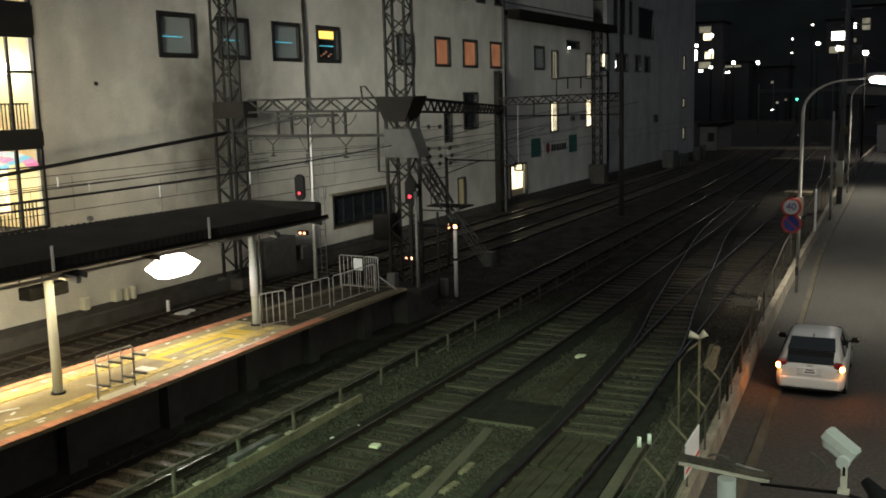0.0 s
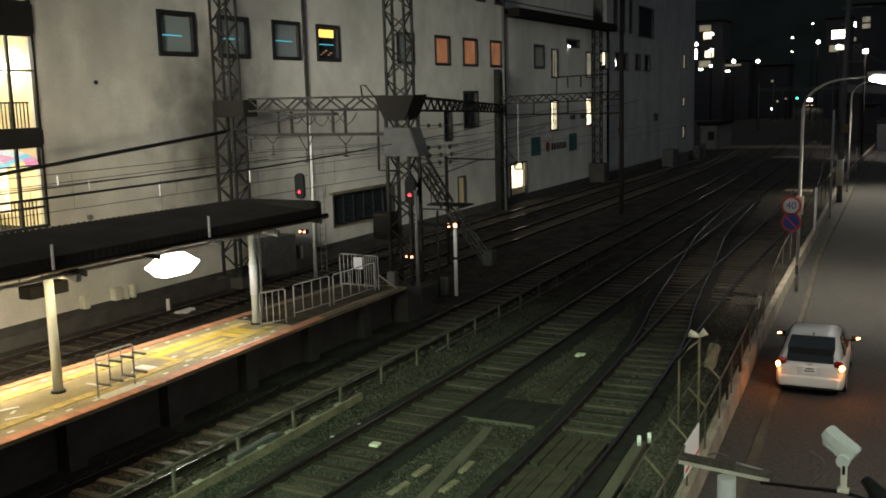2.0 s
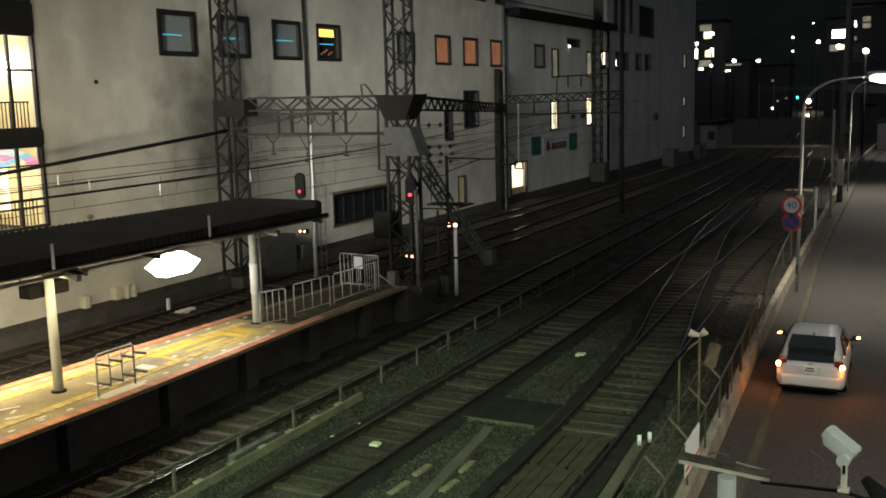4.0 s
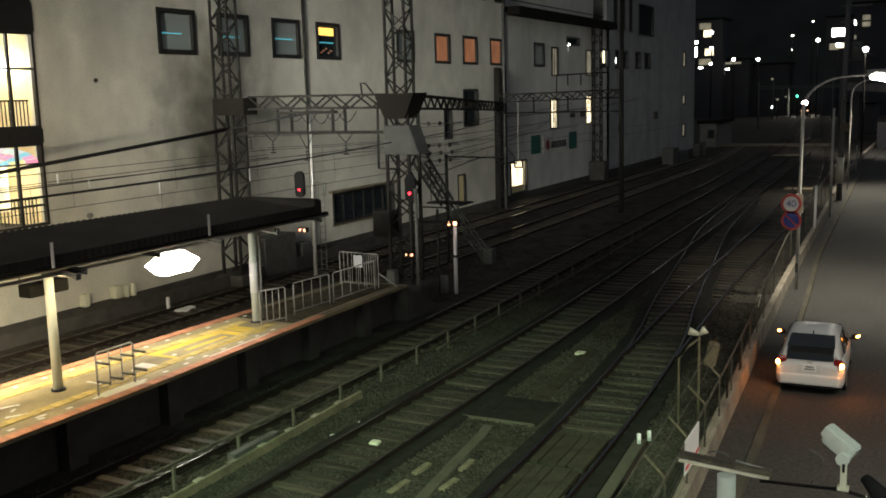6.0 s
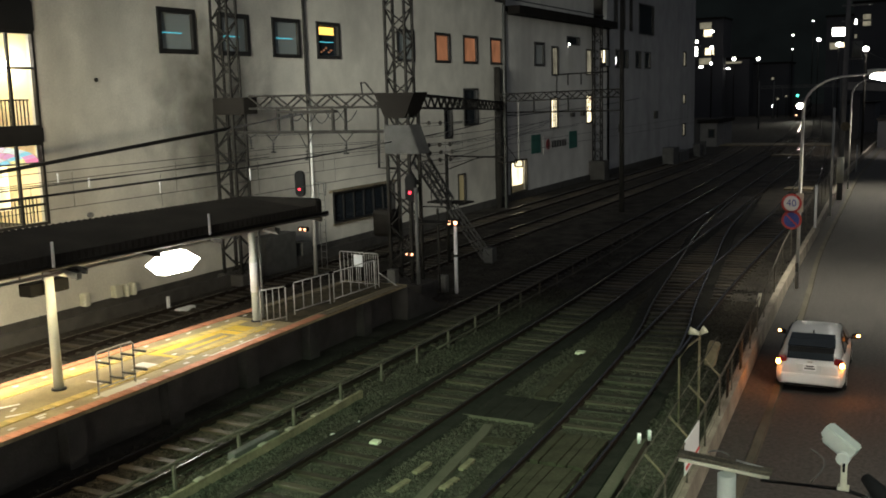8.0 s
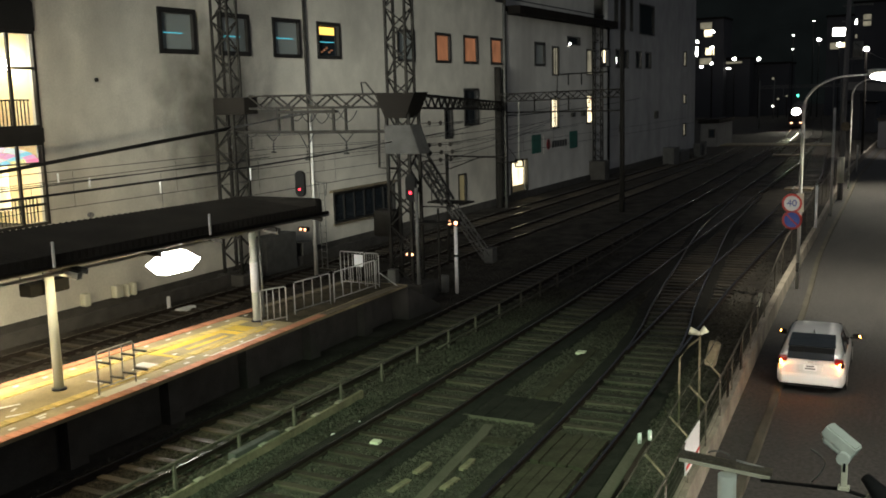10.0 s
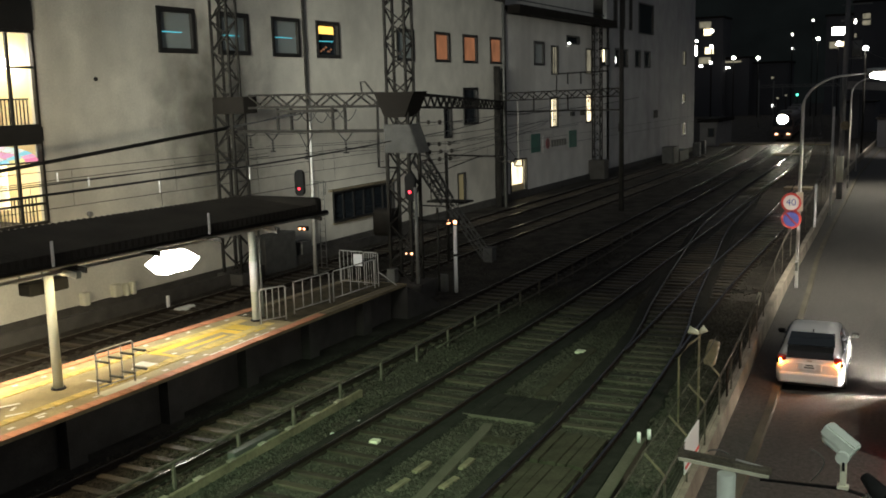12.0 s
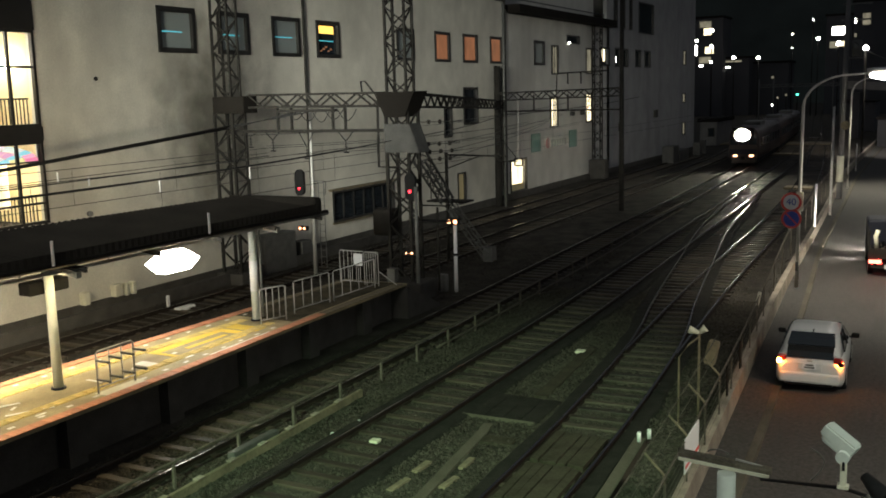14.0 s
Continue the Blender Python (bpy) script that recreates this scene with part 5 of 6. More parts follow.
lean = curve_at([(5, 0.0), (30, 0.0), (40, 0.22), (60, 0.35), (90, 0.3)])
rise = curve_at([(5, 1.36), (20, 1.42), (30, 1.5), (40, 1.68), (60, 1.8), (90, 1.6)])


def wall_fence():
    t = thing("railway_fence", (-4, 10, 0.9), "rusty post and wire fence on the railway wall", "fence")
    for y in [6.9 + 1.95 * k for k in range(13)] + [34.2 + 3.9 * k for k in range(14)]:
        x, top = wall_line(y) - 0.12 - lean(y), rise(y)
        p = part("post", boxed((x, y, (0.5 + top) / 2), (0.032, 0.032, top - 0.5)), "fencesteel", t)
        if y < 22:
            part("arm", tubed([(x, y, top - 0.12), (x - 0.02, y, top + 0.04), (x - 0.34, y, top + 0.36)], 0.022, 6), "oldconcrete", p, "bent arm leaning over the railway")
    ys = [7 + 1.3 * k for k in range(60)]
    part("top_rail", tubed([(wall_line(y) - 0.12 - lean(y), y, rise(y)) for y in ys], 0.022, 6), "fencesteel", t)
    for u in (0.1, 0.26, 0.42, 0.58, 0.74, 0.9):
        part("wire", tubed([(wall_line(y) - 0.12 - lean(y), y, 0.55 + u * (rise(y) - 0.55)) for y in ys], 0.004, 4), "fencesteel", t)
    for dx, dz, r in ((-0.34, 0.36, 0.013), (-0.2, 0.22, 0.006)):
        part("barbed_wire", tubed([(wall_line(y) - 0.12 + dx, y, rise(y) + dz - 0.03 * (k % 2)) for k, y in enumerate(ys[:13])], r, 4), "fencesteel", t)
    part("poster", boxed((wall_line(17) - 0.07, 16.95, 1.12), (0.02, 1.2, 0.64), 1.5), "signwhite", t, "pale notice board with a red stripe")
    part("poster_stripe", boxed((wall_line(17) - 0.055, 16.95, 0.92), (0.02, 1.15, 0.05), 1.5), "signred", t)
    for q in ((-4.42, 15.3, 1.7), (-4.36, 15.72, 1.62)):
        part("knob", tubed([q, Vector(q) + Vector((0, 0, 0.17))], 0.035, 8), "signwhite", t, "pale insulator knob")
    part("tag", boxed((wall_line(29) - 0.14, 28.95, 1.38), (0.1, 0.03, 0.42), 0, 0, Matrix.Rotation(radians(10), 4, "Y")), "plate", t, "white tag on a post")
    # reddish slats in the middle stretch
    for k in range(2):
        y = 21.2 + 2.3 * k
        part("slat", boxed((wall_line(y) - 0.02, y, 1.13), (0.03, 0.14, 0.68)), "rail", t, "rust-brown upright slat")


wall_fence()


def loudspeaker():
    t = thing("loudspeaker_post", (-5.0, 22.3, -0.2), "horn loudspeakers on a pale bracket post", "loudspeaker")
    part("post", tubed([(-5.3, 21.6, -0.2), (-5.3, 21.6, 1.45), (-5.15, 21.9, 1.7), (-5.0, 22.3, 1.8)], 0.025, 8), "oldconcrete", t)
    part("post", tubed([(-5.0, 22.3, -0.2), (-5.0, 22.3, 1.9)], 0.03, 8), "oldconcrete", t)
    for a, b in (((-5.0, 22.3, 1.9), (-4.86, 22.36, 2.02)), ((-5.0, 22.3, 1.9), (-5.24, 22.26, 1.97))):
        h = part("horn", tubed([a, Vector(a).lerp(Vector(b), 0.5), b], 0.045, 12, 0.10), "plate", t)
    part("case", boxed((-4.72, 22.4, 1.42), (0.26, 0.24, 0.6), bevel=0.05, m=Matrix.Rotation(radians(12), 4, "Y")), "oldconcrete", t, "pale weathered horn body")


loudspeaker()


def near_post():
    t = thing("bracket_post", (-1.24, 6.35, 0), "pale steel post with a slanting top bar below the viewpoint", "post")
    part("post", tubed([(-1.22, 6.32, 0), (-1.22, 6.32, 5.06)], 0.062, 16), "paleposts", t)
    part("top_bar", boxed((-1.25, 6.4, 5.11), (0.62, 0.09, 0.03), 6, 0.006, Matrix.Rotation(radians(6), 4, "Y")), "rustbar", t)
    part("edge_strip", boxed((-1.25, 6.35, 5.085), (0.6, 0.012, 0.022), 6, 0, Matrix.Rotation(radians(6), 4, "Y")), "plate", t)
    part("hoop", tubed([(-1.30 + 0.07 * math.cos(a), 6.43, 5.15 + 0.025 * math.sin(a)) for a in [i * math.pi / 8 for i in range(9)]], 0.006, 6), "steel", t)
    part("rod", tubed([(-1.18, 6.42, 5.13), (-0.95, 6.46, 5.08)], 0.008, 6), "silver", t)
    part("arm", tubed([(-1.0, 6.36, 5.04), (-0.43, 5.56, 5.39), (0.3, 5.2, 5.39)], 0.011, 8), "rubber", t, "dark cable-wrapped arm")
    c = thing("security_camera", (-0.43, 5.56, 5.41), "pale box security camera on a bracket", "camera")
    a, b = Vector((-0.532, 5.645, 5.682)), Vector((-0.385, 5.60, 5.590))
    bm = bmesh.new()
    bar(bm, a, b, 0.088, 0.104)
    bmesh.ops.bevel(bm, geom=bm.edges[:], offset=0.012, segments=2, affect="EDGES")
    h = part("housing", bm, "paleposts", c)
    bm = bmesh.new()
    bar(bm, a + Vector((0.0, 0, 0.02)) - (b - a) * 0.06, b + Vector((0, 0, 0.02)) + (b - a) * 0.08, 0.098, 0.074)
    bmesh.ops.bevel(bm, geom=bm.edges[:], offset=0.01, segments=2, affect="EDGES")
    part("sunshield", bm, "paleposts", h)
    part("joint", tubed([(-0.44, 5.53, 5.575), (-0.43, 5.60, 5.575)], 0.036, 14), "paleposts", c)
    part("bracket", boxed((-0.43, 5.545, 5.48), (0.035, 0.03, 0.16), bevel=0.005), "plate", c)
    part("slot", boxed((-0.43, 5.528, 5.53), (0.014, 0.006, 0.05)), "rubber", c)
    part("foot", boxed((-0.43, 5.55, 5.405), (0.06, 0.05, 0.02)), "plate", c)
    pts = [(-0.62 + 0.08 * math.sin(k / 10 * 3.0), 5.62, 5.58 - 0.2 * (k / 10) + 0.03 * math.sin(k / 10 * 3.14)) for k in range(11)]
    part("cable", tubed(pts, 0.005, 5), "steel", c)
    d = thing("glass_lantern", (-0.26, 5.42, 5.28), "small clear lantern with dark cap", "lantern")
    part("cap", tubed([(-0.32, 5.56, 5.48), (-0.2, 5.45, 5.40)], 0.03, 12, 0.06), "rubber", d)
    bm = bmesh.new()
    bmesh.ops.create_icosphere(bm, subdivisions=2, radius=0.07)
    bmesh.ops.translate(bm, verts=bm.verts, vec=(-0.27, 5.5, 5.35))
    part("globe", bm, "facet", d, "faceted clear lens with bright glints")


near_post()


# ---- vehicles ----
def loft(bm, sections):
    """Rings of points joined along their order, closed at both ends."""
    rings = [[bm.verts.new(p) for p in sec] for sec in sections]
    k = len(rings[0])
    for a, b in zip(rings, rings[1:]):
        for j in range(k):
            f = bm.faces.new((a[j], a[(j + 1) % k], b[(j + 1) % k], b[j]))
            f.smooth = True
    bm.faces.new(rings[0][::-1])
    bm.faces.new(rings[-1])
    bmesh.ops.recalc_face_normals(bm, faces=bm.faces)


def hull(y, hw, zb, zt, r=0.12, tuck=0.06):
    """A rounded cross-section of a car's lower body."""
    half = [(hw - tuck, zb), (hw, zb + r), (hw + 0.01, (zb + zt) / 2), (hw - 0.02, zt - r), (hw - 0.09, zt - 0.02), (hw - 0.25, zt)]
    return [(x, y, z) for x, z in half] + [(-x, y, z) for x, z in half[::-1]]


def house_ring(y, hb, zb, ht, zt):
    half = [(hb, zb), (hb * 0.65 + ht * 0.35, zb * 0.6 + zt * 0.4), (ht + 0.04, zt - 0.07), (ht - 0.06, zt - 0.012), (ht * 0.5, zt)]
    return [(x, y, z) for x, z in half] + [(-x, y, z) for x, z in half[::-1]]


def wheel(parent, x, y, r=0.31, w=0.2):
    t = part("wheel", tubed([(x - w / 2, y, r), (x + w / 2, y, r)], r, 20), "rubber", parent)
    part("rim", tubed([(x - w / 2 - 0.006, y, r), (x + w / 2 + 0.006, y, r)], r * 0.66, 14), "silver", t)


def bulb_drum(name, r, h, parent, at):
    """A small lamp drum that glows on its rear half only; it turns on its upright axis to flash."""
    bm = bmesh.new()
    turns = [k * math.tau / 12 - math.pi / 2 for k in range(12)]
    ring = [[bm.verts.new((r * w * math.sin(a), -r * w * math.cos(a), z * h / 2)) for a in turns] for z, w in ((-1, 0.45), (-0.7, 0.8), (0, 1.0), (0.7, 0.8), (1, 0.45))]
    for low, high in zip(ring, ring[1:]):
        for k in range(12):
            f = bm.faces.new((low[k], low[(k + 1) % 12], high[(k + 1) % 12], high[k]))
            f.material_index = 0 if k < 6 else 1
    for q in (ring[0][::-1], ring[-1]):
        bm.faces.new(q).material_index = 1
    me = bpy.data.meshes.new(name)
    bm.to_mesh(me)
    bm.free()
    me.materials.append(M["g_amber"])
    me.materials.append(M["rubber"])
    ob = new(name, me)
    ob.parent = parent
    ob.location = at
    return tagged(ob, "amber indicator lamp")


BULBS = []


def build_car():
    c = thing("parked_car", (0, 0, 0), "white hatchback parked with hazard lights flashing", "car")
    bm = bmesh.new()
    loft(bm, [hull(*q) for q in ((0.0, 0.70, 0.34, 0.80, 0.1), (0.05, 0.78, 0.26, 0.90), (0.22, 0.85, 0.2, 0.98), (0.8, 0.872, 0.18, 0.97), (2.2, 0.872, 0.18, 0.94), (3.4, 0.86, 0.18, 0.9), (4.1, 0.80, 0.2, 0.76), (4.4, 0.66, 0.24, 0.62), (4.46, 0.5, 0.3, 0.55))])
    body = part("body", bm, "carpaint", c)
    bm = bmesh.new()
    loft(bm, [house_ring(*q) for q in ((0.12, 0.74, 0.88, 0.66, 1.08), (0.35, 0.78, 0.9, 0.645, 1.20), (0.95, 0.80, 0.9, 0.61, 1.43), (1.6, 0.80, 0.9, 0.61, 1.485), (2.3, 0.8, 0.9, 0.60, 1.47), (3.5, 0.78, 0.86, 0.70, 0.92))])
    part("roof", bm, "carpaint", c)
    rear = part("rear_window", panel([(-0.60, 0.36, 1.215), (0.60, 0.36, 1.215), (0.555, 0.93, 1.435), (-0.555, 0.93, 1.435)], 0.02), "darkglass", c, "dark rear window")
    part("lower_rear_window", panel([(-0.59, 0.075, 0.94), (0.59, 0.075, 0.94), (0.57, 0.12, 1.12), (-0.57, 0.12, 1.12)], 0.025), "darkglass", c, "dark lower rear window")
    part("spoiler", boxed((0, 0.24, 1.15), (1.16, 0.28, 0.045), bevel=0.02, m=Matrix.Rotation(radians(20), 4, "X")), "rubber", c)
    part("antenna", boxed((0, 1.05, 1.475), (0.03, 0.14, 0.06), bevel=0.01), "rubber", c)
    part("front_window", panel([(0.62, 2.42, 1.44), (-0.62, 2.42, 1.44), (-0.70, 3.4, 0.96), (0.70, 3.4, 0.96)], 0.03), "darkglass", c)
    for s in (-1, 1):
        pts = [(s * 0.80, 0.75, 1.0), (s * 0.80, 2.9, 0.98), (s * 0.655, 2.35, 1.38), (s * 0.66, 1.2, 1.40)]
        part("side_window", panel(pts if s > 0 else pts[::-1], 0.03), "darkglass", c, "dark side windows")
        part("pillar", boxed((s * 0.755, 1.85, 1.19), (0.05, 0.09, 0.42), m=Matrix.Rotation(radians(-s * 20), 4, "Y")), "rubber", c)
        t = part("tail_lamp", boxed((s * 0.70, 0.06, 0.93), (0.22, 0.15, 0.17), bevel=0.05, m=Matrix.Rotation(radians(-s * 18), 4, "Z")), "red", c, "red tail lamp cluster")
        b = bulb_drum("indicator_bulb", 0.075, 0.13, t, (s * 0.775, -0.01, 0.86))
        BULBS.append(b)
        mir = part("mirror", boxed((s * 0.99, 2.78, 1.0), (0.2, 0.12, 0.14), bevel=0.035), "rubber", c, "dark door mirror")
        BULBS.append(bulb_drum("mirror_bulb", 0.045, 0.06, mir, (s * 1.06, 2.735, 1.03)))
        part("mirror_stalk", boxed((s * 0.88, 2.8, 0.95), (0.1, 0.06, 0.05)), "rubber", c)
        for y in (0.82, 3.52):
            wheel(c, s * 0.78, y)
        part("reflector", boxed((s * 0.62, -0.01, 0.42), (0.2, 0.03, 0.05)), "red", c)
    part("plate_recess", boxed((0, 0.0, 0.74), (0.62, 0.06, 0.20), bevel=0.02), "carpaint", c)
    pl = part("number_plate", boxed((0, -0.035, 0.74), (0.34, 0.015, 0.165)), "signwhite", c)
    for z, w in ((0.785, 0.2), (0.72, 0.26)):
        part("plate_bar", boxed((0, -0.046, z), (w, 0.006, 0.035)), "boxgrey", pl)
    part("bumper", boxed((0, 0.03, 0.42), (1.5, 0.14, 0.3), bevel=0.06), "carpaint", c)
    part("bumper_lip", boxed((0, 0.06, 0.25), (1.2, 0.14, 0.08), bevel=0.02), "rubber", c)
    part("badge", boxed((0, 0.03, 0.885), (0.14, 0.02, 0.05)), "silver", c)
    return c


car = build_car()
car.location, car.rotation_euler, car.scale = (-2.79, 24.6, 0), (0, 0, radians(2.2)), (0.94, 0.94, 0.94)


def build_truck():
    t = thing("flatbed_truck", (0, 0, 0), "small flatbed truck driving with its lights on", "truck")
    part("cab", boxed((0, -0.9, 1.15), (1.66, 1.6, 1.5), bevel=0.1), "navy", t)
    part("windscreen", boxed((0, -0.04, 1.5), (1.4, 0.04, 0.6)), "darkglass", t)
    part("rear_cab_window", boxed((0, -1.66, 1.55), (1.2, 0.03, 0.4)), "darkglass", t)
    part("chassis", boxed((0, -2.4, 0.5), (1.0, 4.4, 0.2)), "rubber", t)
    part("bed", boxed((0, -3.25, 0.78), (1.7, 2.9, 0.12)), "darksteel", t)
    for x in (-0.83, 0.83):
        part("bed_side", boxed((x, -3.25, 0.98), (0.05, 2.9, 0.34)), "darksteel", t)
        for y in (-4.66, -3.3):
            part("stake", boxed((x, y, 1.35), (0.07, 0.07, 1.0)), "darksteel", t)
        part("head_lamp", boxed((x * 0.75, -0.06, 0.72), (0.26, 0.03, 0.10)), "g_van", t, "bright headlamp")
        # plates added around each headlamp to block light upwards and sideways
        part("lamp_surround", boxed((x * 0.75, 0.03, 0.625), (0.34, 0.22, 0.03)), "rubber", t)
        part("lamp_visor", boxed((x * 0.75, 0.08, 0.795), (0.34, 0.32, 0.03)), "rubber", t)
        part("lamp_surround", boxed((x * 0.75 - 0.17, 0.03, 0.72), (0.03, 0.22, 0.2)), "rubber", t)
        part("lamp_surround", boxed((x * 0.75 + 0.17, 0.03, 0.72), (0.03, 0.22, 0.2)), "rubber", t)
        part("tail_lamp", boxed((x * 0.72, -4.74, 0.62), (0.46, 0.05, 0.14)), "g_tail", t, "glowing red tail lamp")
        for y in (-0.75, -3.8):
            wheel(t, x * 0.88, y, 0.3, 0.18)
    part("tailgate", boxed((0, -4.68, 0.98), (1.66, 0.05, 0.34)), "darksteel", t)
    bm = bmesh.new()
    tube(bm, [(-0.55, -4.6, 1.1), (-0.6, -4.55, 1.6), (-0.52, -4.5, 1.85)], 0.09, 8)
    part("rolled_sheet", bm, "plate", t, "pale rolled sheet tied to the stakes")
    bm = bmesh.new()
    for k in range(9):
        tube(bm, [(-0.4 + 0.1 * k, -4.5, 0.9), (-0.42 + 0.11 * k, -2.2, 0.95 + 0.05 * (k % 3))], 0.05, 6)
    part("load", bm, "rail", t, "load of rusty pipes")
    part("rear_bumper", boxed((0, -4.72, 0.42), (1.5, 0.06, 0.1)), "darksteel", t)
    part("plate", boxed((-0.1, -4.77, 0.42), (0.33, 0.015, 0.16)), "signwhite", t)
    return t


truck = build_truck()


def build_train_car(lead):
    t = thing("train_car", (0, 0, 0), "commuter train car with a bright headlight" if lead else "following commuter train car", "train", "train")
    def ring(y, w, zt):
        half = [(w, 0.75), (w + 0.02, 1.2), (w, 2.7), (w - 0.12, 3.3), (w - 0.45, zt - 0.06), (w - 1.0, zt)]
        return [(x, y, z) for x, z in half] + [(-x, y, z) for x, z in half[::-1]]
    bm = bmesh.new()
    y0 = 0.0 if lead else 0.3
    loft(bm, [ring(y0, 1.28, 3.5), ring(y0 + 0.25, 1.38, 3.68), ring(10, 1.4, 3.7), ring(19.8, 1.4, 3.7)])
    part("body", bm, "train", t)
    part("skirt", boxed((0, 10, 0.5), (2.3, 17, 0.6)), "rubber", t)
    for s in (-1, 1):
        for k in range(7):
            part("side_window", boxed((s * 1.4, 2.6 + 2.5 * k, 2.2), (0.05, 1.7, 0.85)), "darkglass", t, "dark side window")
        for y in (3, 16.8):
            part("bogie", boxed((s * 0.75, y, 0.34), (0.2, 2.8, 0.68), bevel=0.08), "rubber", t)
    part("roof_unit", boxed((0, 8, 3.85), (1.6, 4, 0.35), bevel=0.06), "steel", t)
    if lead:
        for x in (-0.85, 0.0, 0.85):
            part("front_window", boxed((x, -0.02, 2.45), (0.75, 0.06, 0.85), bevel=0.02), "darkglass", t, "dark front window")
        part("front_band", boxed((0, -0.015, 1.35), (2.5, 0.05, 0.5)), "navy", t)
        h = part("head_light", boxed((0, -0.03, 3.0), (2.0, 0.1, 1.24), bevel=0.05), "rubber", t)
        # lens discs far over real size, standing in for the lamp's glare
        for x in (-0.2, 0.2):
            part("head_lens", tubed([(x * 0.5, -0.10 - 0.03 * (x > 0), 3.0), (x * 0.5, -0.085, 3.0)], 0.58, 20), "g_head", h, "headlight lens, enlarged to stand in for its glare")
        # long ring added round the lens to keep the beam off the buildings
        bm = bmesh.new()
        ring = [[bm.verts.new((r * 1.25 * math.cos(a), y, 3.0 + r * math.sin(a))) for a in [k * math.tau / 18 for k in range(18)]] for r, y in ((0.60, -0.08), (0.61, -1.3), (0.595, -1.3), (0.585, -0.08))]
        for u, v in zip(ring, ring[1:]):
            for k in range(18):
                bm.faces.new((u[k], u[(k + 1) % 18], v[(k + 1) % 18], v[k]))
        part("lamp_hood", bm, "rubber", h)
        for x in (-0.75, 0.75):
            part("marker_light", boxed((x, -0.05, 0.98), (0.36, 0.05, 0.18)), "g_mark", t, "small marker light")
        part("coupler", boxed((0, -0.35, 0.75), (0.3, 0.7, 0.3), bevel=0.05), "rubber", t)
        part("front_skirt", boxed((0, 0.1, 0.5), (2.2, 0.15, 0.5), bevel=0.04), "plinth", t)
    return t


train_cars = [build_train_car(k == 0) for k in range(3)]


# ---- distance ----
def far_building(name, x0, x1, y, h, label, lit, wall="far"):
    t = thing(name, ((x0 + x1) / 2, y, -0.2), label, "building", "distant buildings")
    part("wall", boxed(((x0 + x1) / 2, y + 5, h / 2), (x1 - x0, 10, h + 0.4)), wall, t)
    part("roof", boxed(((x0 + x1) / 2, y + 5, h + 0.3), (x1 - x0 + 0.6, 10.6, 0.5)), "roof", t)
    for x, z, w, hh, m in lit:
        f = part("window", boxed((x, y - 0.04, z), (w + 0.3, 0.08, hh + 0.3)), "frame", t)
        part("pane", boxed((x, y - 0.1, z), (w, 0.06, hh)), m, f)
    return t


far_building("apartment_block", -62, -53, 258, 25, "distant apartment block with lit stairs", [(-56.8, 21.6, 2.2, 1.8, "g_warm"), (-56.4, 16.9, 2.2, 1.8, "g_warm"), (-59.9, 17.0, 0.8, 2.6, "g_white"), (-59.7, 19.5, 0.7, 0.7, "g_white"), (-57.5, 23.5, 3.0, 1.6, "g_dim"), (-57.5, 14.4, 3.0, 1.6, "g_dim"), (-58.5, 13.0, 1.0, 0.5, "g_white")])
far_building("apartment_block", -53, -47, 262, 14.6, "distant low block with a lit gallery", [(-51, 13.9, 4.0, 0.5, "g_dim"), (-52.4, 12.4, 1.0, 0.4, "g_white")])
far_building("apartment_block", -28.5, -22.5, 262, 24, "distant block with a bright sign", [(-25.6, 20.4, 3.0, 2.0, "g_white"), (-26.6, 17.0, 2.0, 1.6, "g_dim"), (-24.9, 17.2, 1.8, 1.2, "g_warm")])
far_building("apartment_block", -22.3, -12, 262, 27, "distant tall dark block", [(-21.8, 22.6, 0.5, 1.2, "g_white"), (-21.7, 19.1, 0.5, 0.9, "g_dim"), (-19.3, 22.9, 1.8, 2.8, "g_dim"), (-21.0, 16.0, 1.4, 2.0, "g_dim")])
far_building("apartment_block", -47, -38, 268, 13.2, "long distant dark block", [(-42, 9.5, 0.6, 0.6, "g_dim")])
far_building("signal_box", -29.5, -27.3, 130, 2.9, "pale low building beside the far tracks", [(-28.0, 1.6, 0.6, 0.9, "darkglass")], "kerb")


def far_lamp(x, y, z, r, m="g_white"):
    t = thing("distant_lamp", (x, y, -0.2), "distant lit street lamp", "street lamp", "distant lamps")
    part("pole", tubed([(x, y, -0.2), (x, y, z)], 0.12, 6), "darksteel", t)
    bm = bmesh.new()
    bmesh.ops.create_icosphere(bm, subdivisions=2, radius=r)
    bmesh.ops.scale(bm, verts=bm.verts, vec=(1.1, 1, 0.95))
    bmesh.ops.translate(bm, verts=bm.verts, vec=(x, y, z))
    part("globe", bm, m, t, "glowing globe")


for x, z, r in ((-54.07, 22.2, 0.75), (-54.14, 18.2, 0.7), (-54.2, 14.1, 0.6), (-48.6, 15.05, 0.75), (-42.7, 14.8, 0.72), (-34.8, 20.3, 0.4), (-34.8, 16.85, 0.28), (-30.2, 23.5, 0.35), (-28.9, 18.9, 0.75), (-24.3, 17.5, 1.0)):
    far_lamp(x, 250, z * 0.965, r * 0.6)
far_lamp(-8.23, 112, 11.2, 0.26, "g_lamp")
lamp("street_light", "SPOT", 3200, (1.0, 0.93, 0.84), look((-6.2, 112.0, 10.9), (-2.5, 119, 0)), 0.2, 140)
for x, z, r, m in ((-39.0, 2.6, 0.3, "g_white"), (-37.9, 4.4, 0.28, "g_dim"), (-35.9, 5.0, 0.25, "g_dim"), (-33.3, 5.08, 0.28, "g_green")):
    far_lamp(x, 250, z, r, m)


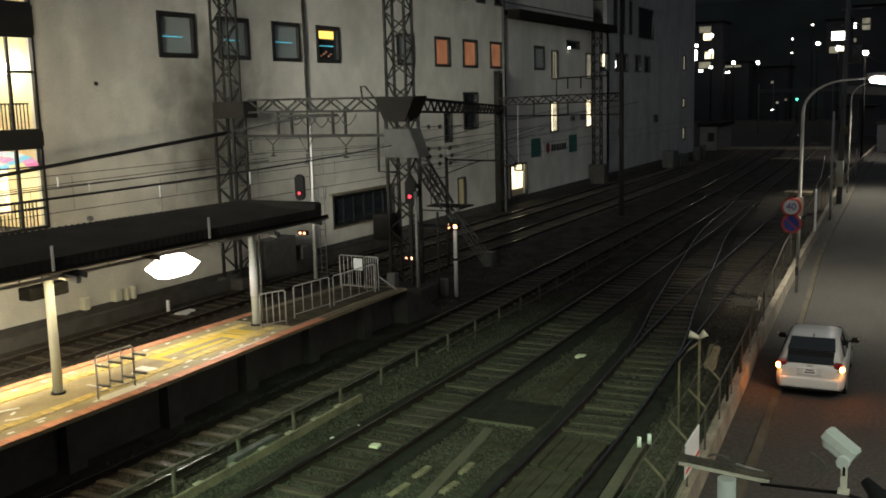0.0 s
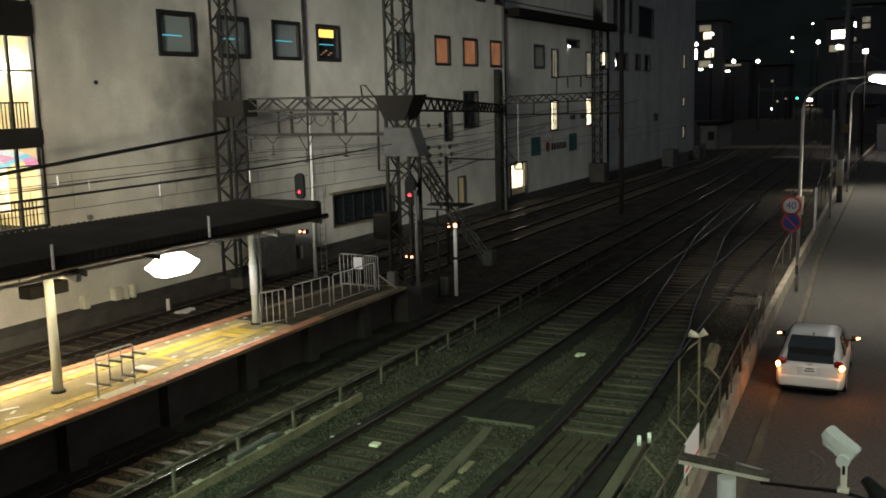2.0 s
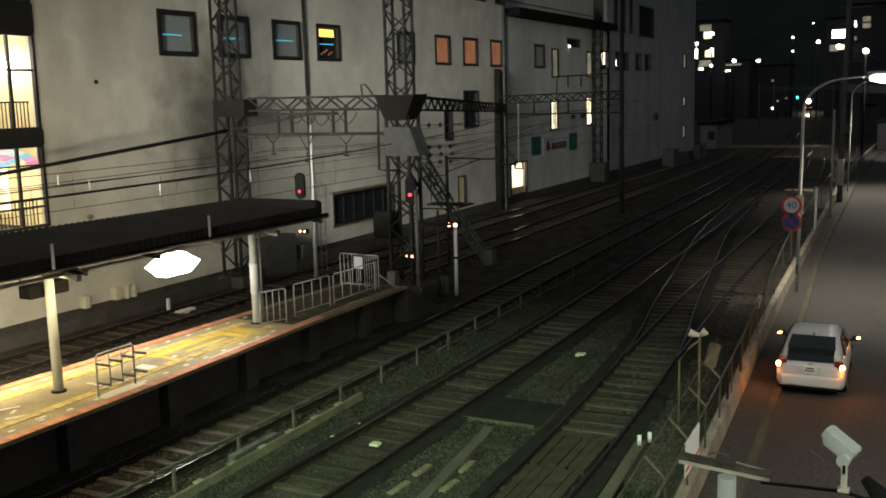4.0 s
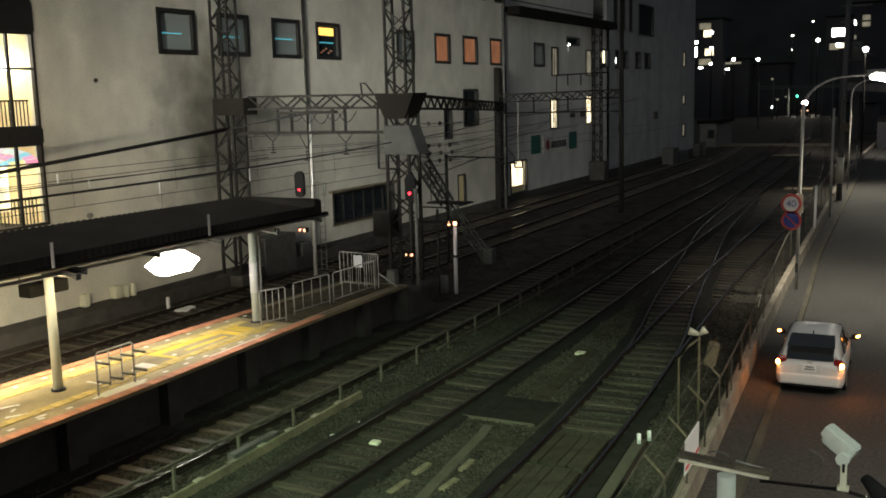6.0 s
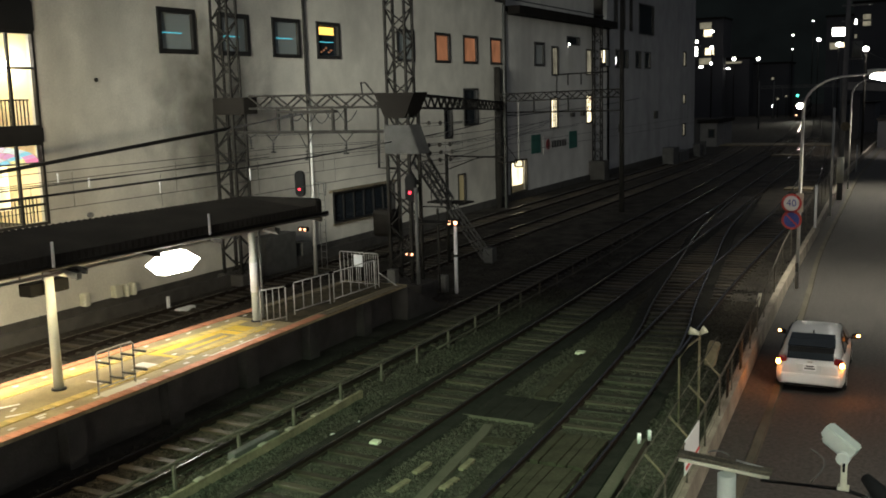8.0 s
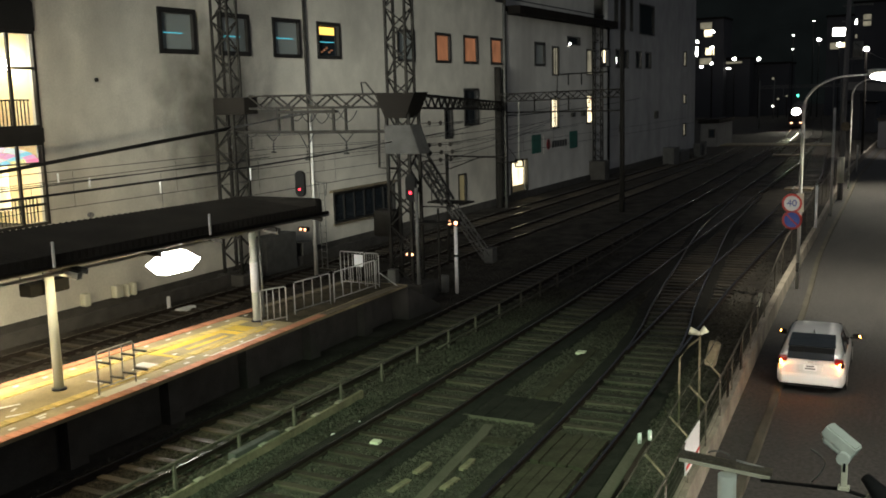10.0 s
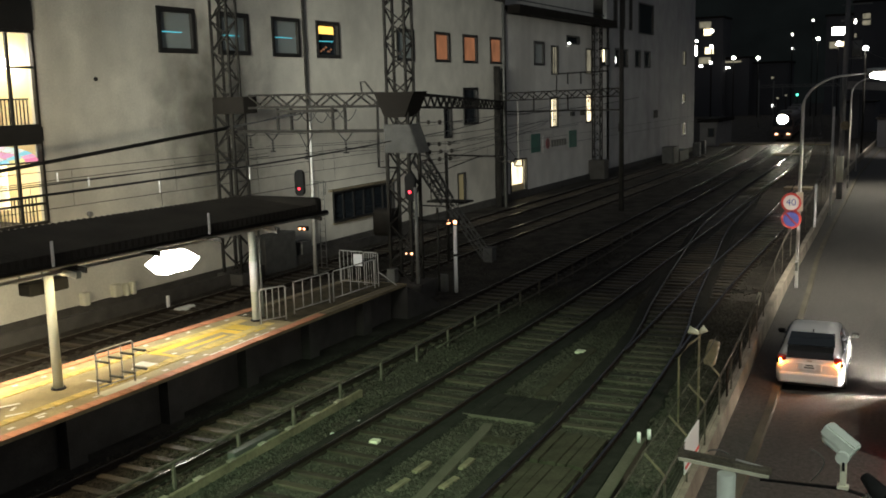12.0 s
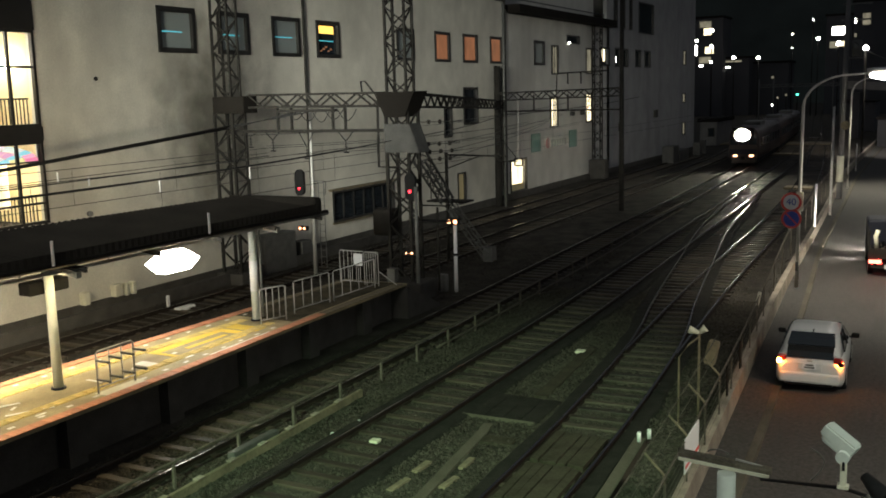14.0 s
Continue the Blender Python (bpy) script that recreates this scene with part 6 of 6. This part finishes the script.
def far_setting():
    bm = bmesh.new()
    top, n = [], 60
    for k in range(n + 1):
        x = -420 + 700 * k / n
        z = 78 + 14 * noise.noise((x * 0.01, 3.3, 0)) + 3 * noise.noise((x * 0.06, 1.3, 0))
        top.append((bm.verts.new((x, 420, -0.3)), bm.verts.new((x, 470, z * 0.6)), bm.verts.new((x, 560, z)), bm.verts.new((x, 640, -0.3))))
    for a, b in zip(top, top[1:]):
        for j in range(3):
            bm.faces.new((a[j], b[j], b[j + 1], a[j + 1]))
    solo("hillside_ground", bm, "hill", (0, 420, -0.3), "dark wooded hill behind the town", "hill", kind="structure")
    t = thing("road_overbridge", (2, 150, -0.2), "dark concrete overbridge across the far street", "bridge")
    part("deck", boxed((6, 150, 6.0), (38, 6, 1.1), m=Matrix.Rotation(radians(4), 4, "Y")), "kerb", t)
    part("parapet", boxed((6, 147.1, 7.0), (38, 0.25, 0.9), m=Matrix.Rotation(radians(4), 4, "Y")), "far", t)
    for x in (-12, 7, 22):
        part("pier", boxed((x, 150, 3.0), (1.2, 4, 6.4)), "far", t)
    # dark sheds and walls along the right of the far tracks
    for x, y, w, d, h in ((-6.0, 128, 3.0, 8, 3.4), (-12.5, 172, 4, 12, 4.6), (-17, 205, 4, 12, 4.2)):
        b = thing("lineside_shed", (x, y, -0.2), "dark shed beside the far tracks", "shed", "lineside sheds")
        part("wall", boxed((x, y, h / 2 - 0.1), (w, d, h)), "far", b)
        part("roof", boxed((x, y, h), (w + 0.4, d + 0.4, 0.2)), "roof", b)


far_setting()


def level_crossing():
    """Pale panels where a lane crosses the far tracks, and shorter walkway decks nearer by."""
    for y, x0, x1, d in ((134.3, -27.5, -13.5, 5.0), (113.5, -17.6, -14.4, 2.2), (76.5, -10.9, -8.9, 1.6)):
        t = thing("track_crossing", (x0, y, -0.2), "pale concrete crossing panels laid over the tracks", "crossing", "track crossings", "structure")
        n = max(2, round((x1 - x0) / 1.05))
        for k in range(n):
            part("crossing_slab", boxed((x0 + (k + 0.5) * (x1 - x0) / n, y, -0.12), ((x1 - x0) / n - 0.05, d, 0.18), bevel=0.02), "oldconcrete", t)


level_crossing()


def far_gantry(y, x0, x1):
    g = thing("catenary_gantry", (x0, y, -0.2), "far portal gantry over the tracks, lit by the train", "gantry")
    for x in (x0, x1):
        part("pole", tubed([(x, y, -0.2), (x, y, 8.6)], 0.15, 10, 0.12), "steel", g)
    part("beam", latticed((x0, y, 7.4), (x1, y, 7.4), 0.5, 0.5, leg=0.08, web=0.05, step=0.9, side=Vector((0, 0, 1))), "steel", g)
    for u in (0.3, 0.7):
        x = x0 + u * (x1 - x0)
        part("dropper_arm", tubed([(x, y, 7.2), (x, y, 5.6), (x + 0.9, y, 5.5)], 0.04, 6), "steel", g)


far_gantry(186, -31.5, -17.5)
far_gantry(238, -37.0, -24.0)
# station deck behind the viewpoint closes the place
solo("station_front_wall", boxed((-20, -9, 6), (30, 0.4, 12)), "plinth", (-20, -9, 0), "plain station wall behind the viewpoint", "wall", kind="structure")


# ---- movement ----
def motions():
    place = curve_at([(0, 435), (3, 360), (5.5, 290), (7, 252), (8, 229), (10.5, 170.5), (11, 159), (12, 138), (13, 117), (14, 95)])
    line = TRACKS[2]
    for k, ob in enumerate(train_cars):
        rows = []
        for i in range(57):
            t = i * 0.25
            y = place(t) + 20.4 * k
            turn = math.atan(-(line(y + 10) - line(y)) / 10.0)
            rows.append((t, pose(line(y), y, 0, 0, 0, math.degrees(turn))))
        walk(ob, rows)
    run = curve_at([(0, -92), (5, -42), (8, -12.6), (10.3, 10), (11.9, 24.4), (12.6, 29.8), (13.0, 33.2), (13.4, 38.0), (13.6, 40.6), (14, 45.7)])
    lane = curve_at([(-100, 0.9), (10, 0.65), (25, -0.2), (33.5, -1.05), (38.7, -1.52), (46.8, -2.33), (55, -3.1)])
    rows = []
    for i in range(57):
        t = i * 0.25
        y = run(t)
        rows.append((t, pose(lane(y), y, 0, 0, 0, math.degrees(math.atan(-(lane(y) - lane(y - 4.7)) / 4.7)))))
    walk(truck, rows)
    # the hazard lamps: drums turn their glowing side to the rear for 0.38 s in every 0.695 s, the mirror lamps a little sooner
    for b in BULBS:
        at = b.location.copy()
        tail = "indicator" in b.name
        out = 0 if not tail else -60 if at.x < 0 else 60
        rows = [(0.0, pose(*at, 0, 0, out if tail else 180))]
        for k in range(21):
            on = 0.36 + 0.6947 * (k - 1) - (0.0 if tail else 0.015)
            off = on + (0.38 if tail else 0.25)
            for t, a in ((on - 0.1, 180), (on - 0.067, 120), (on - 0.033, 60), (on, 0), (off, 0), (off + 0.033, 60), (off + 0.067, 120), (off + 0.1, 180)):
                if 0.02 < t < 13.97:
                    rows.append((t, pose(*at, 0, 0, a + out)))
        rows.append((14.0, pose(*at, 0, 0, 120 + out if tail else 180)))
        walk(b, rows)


motions()
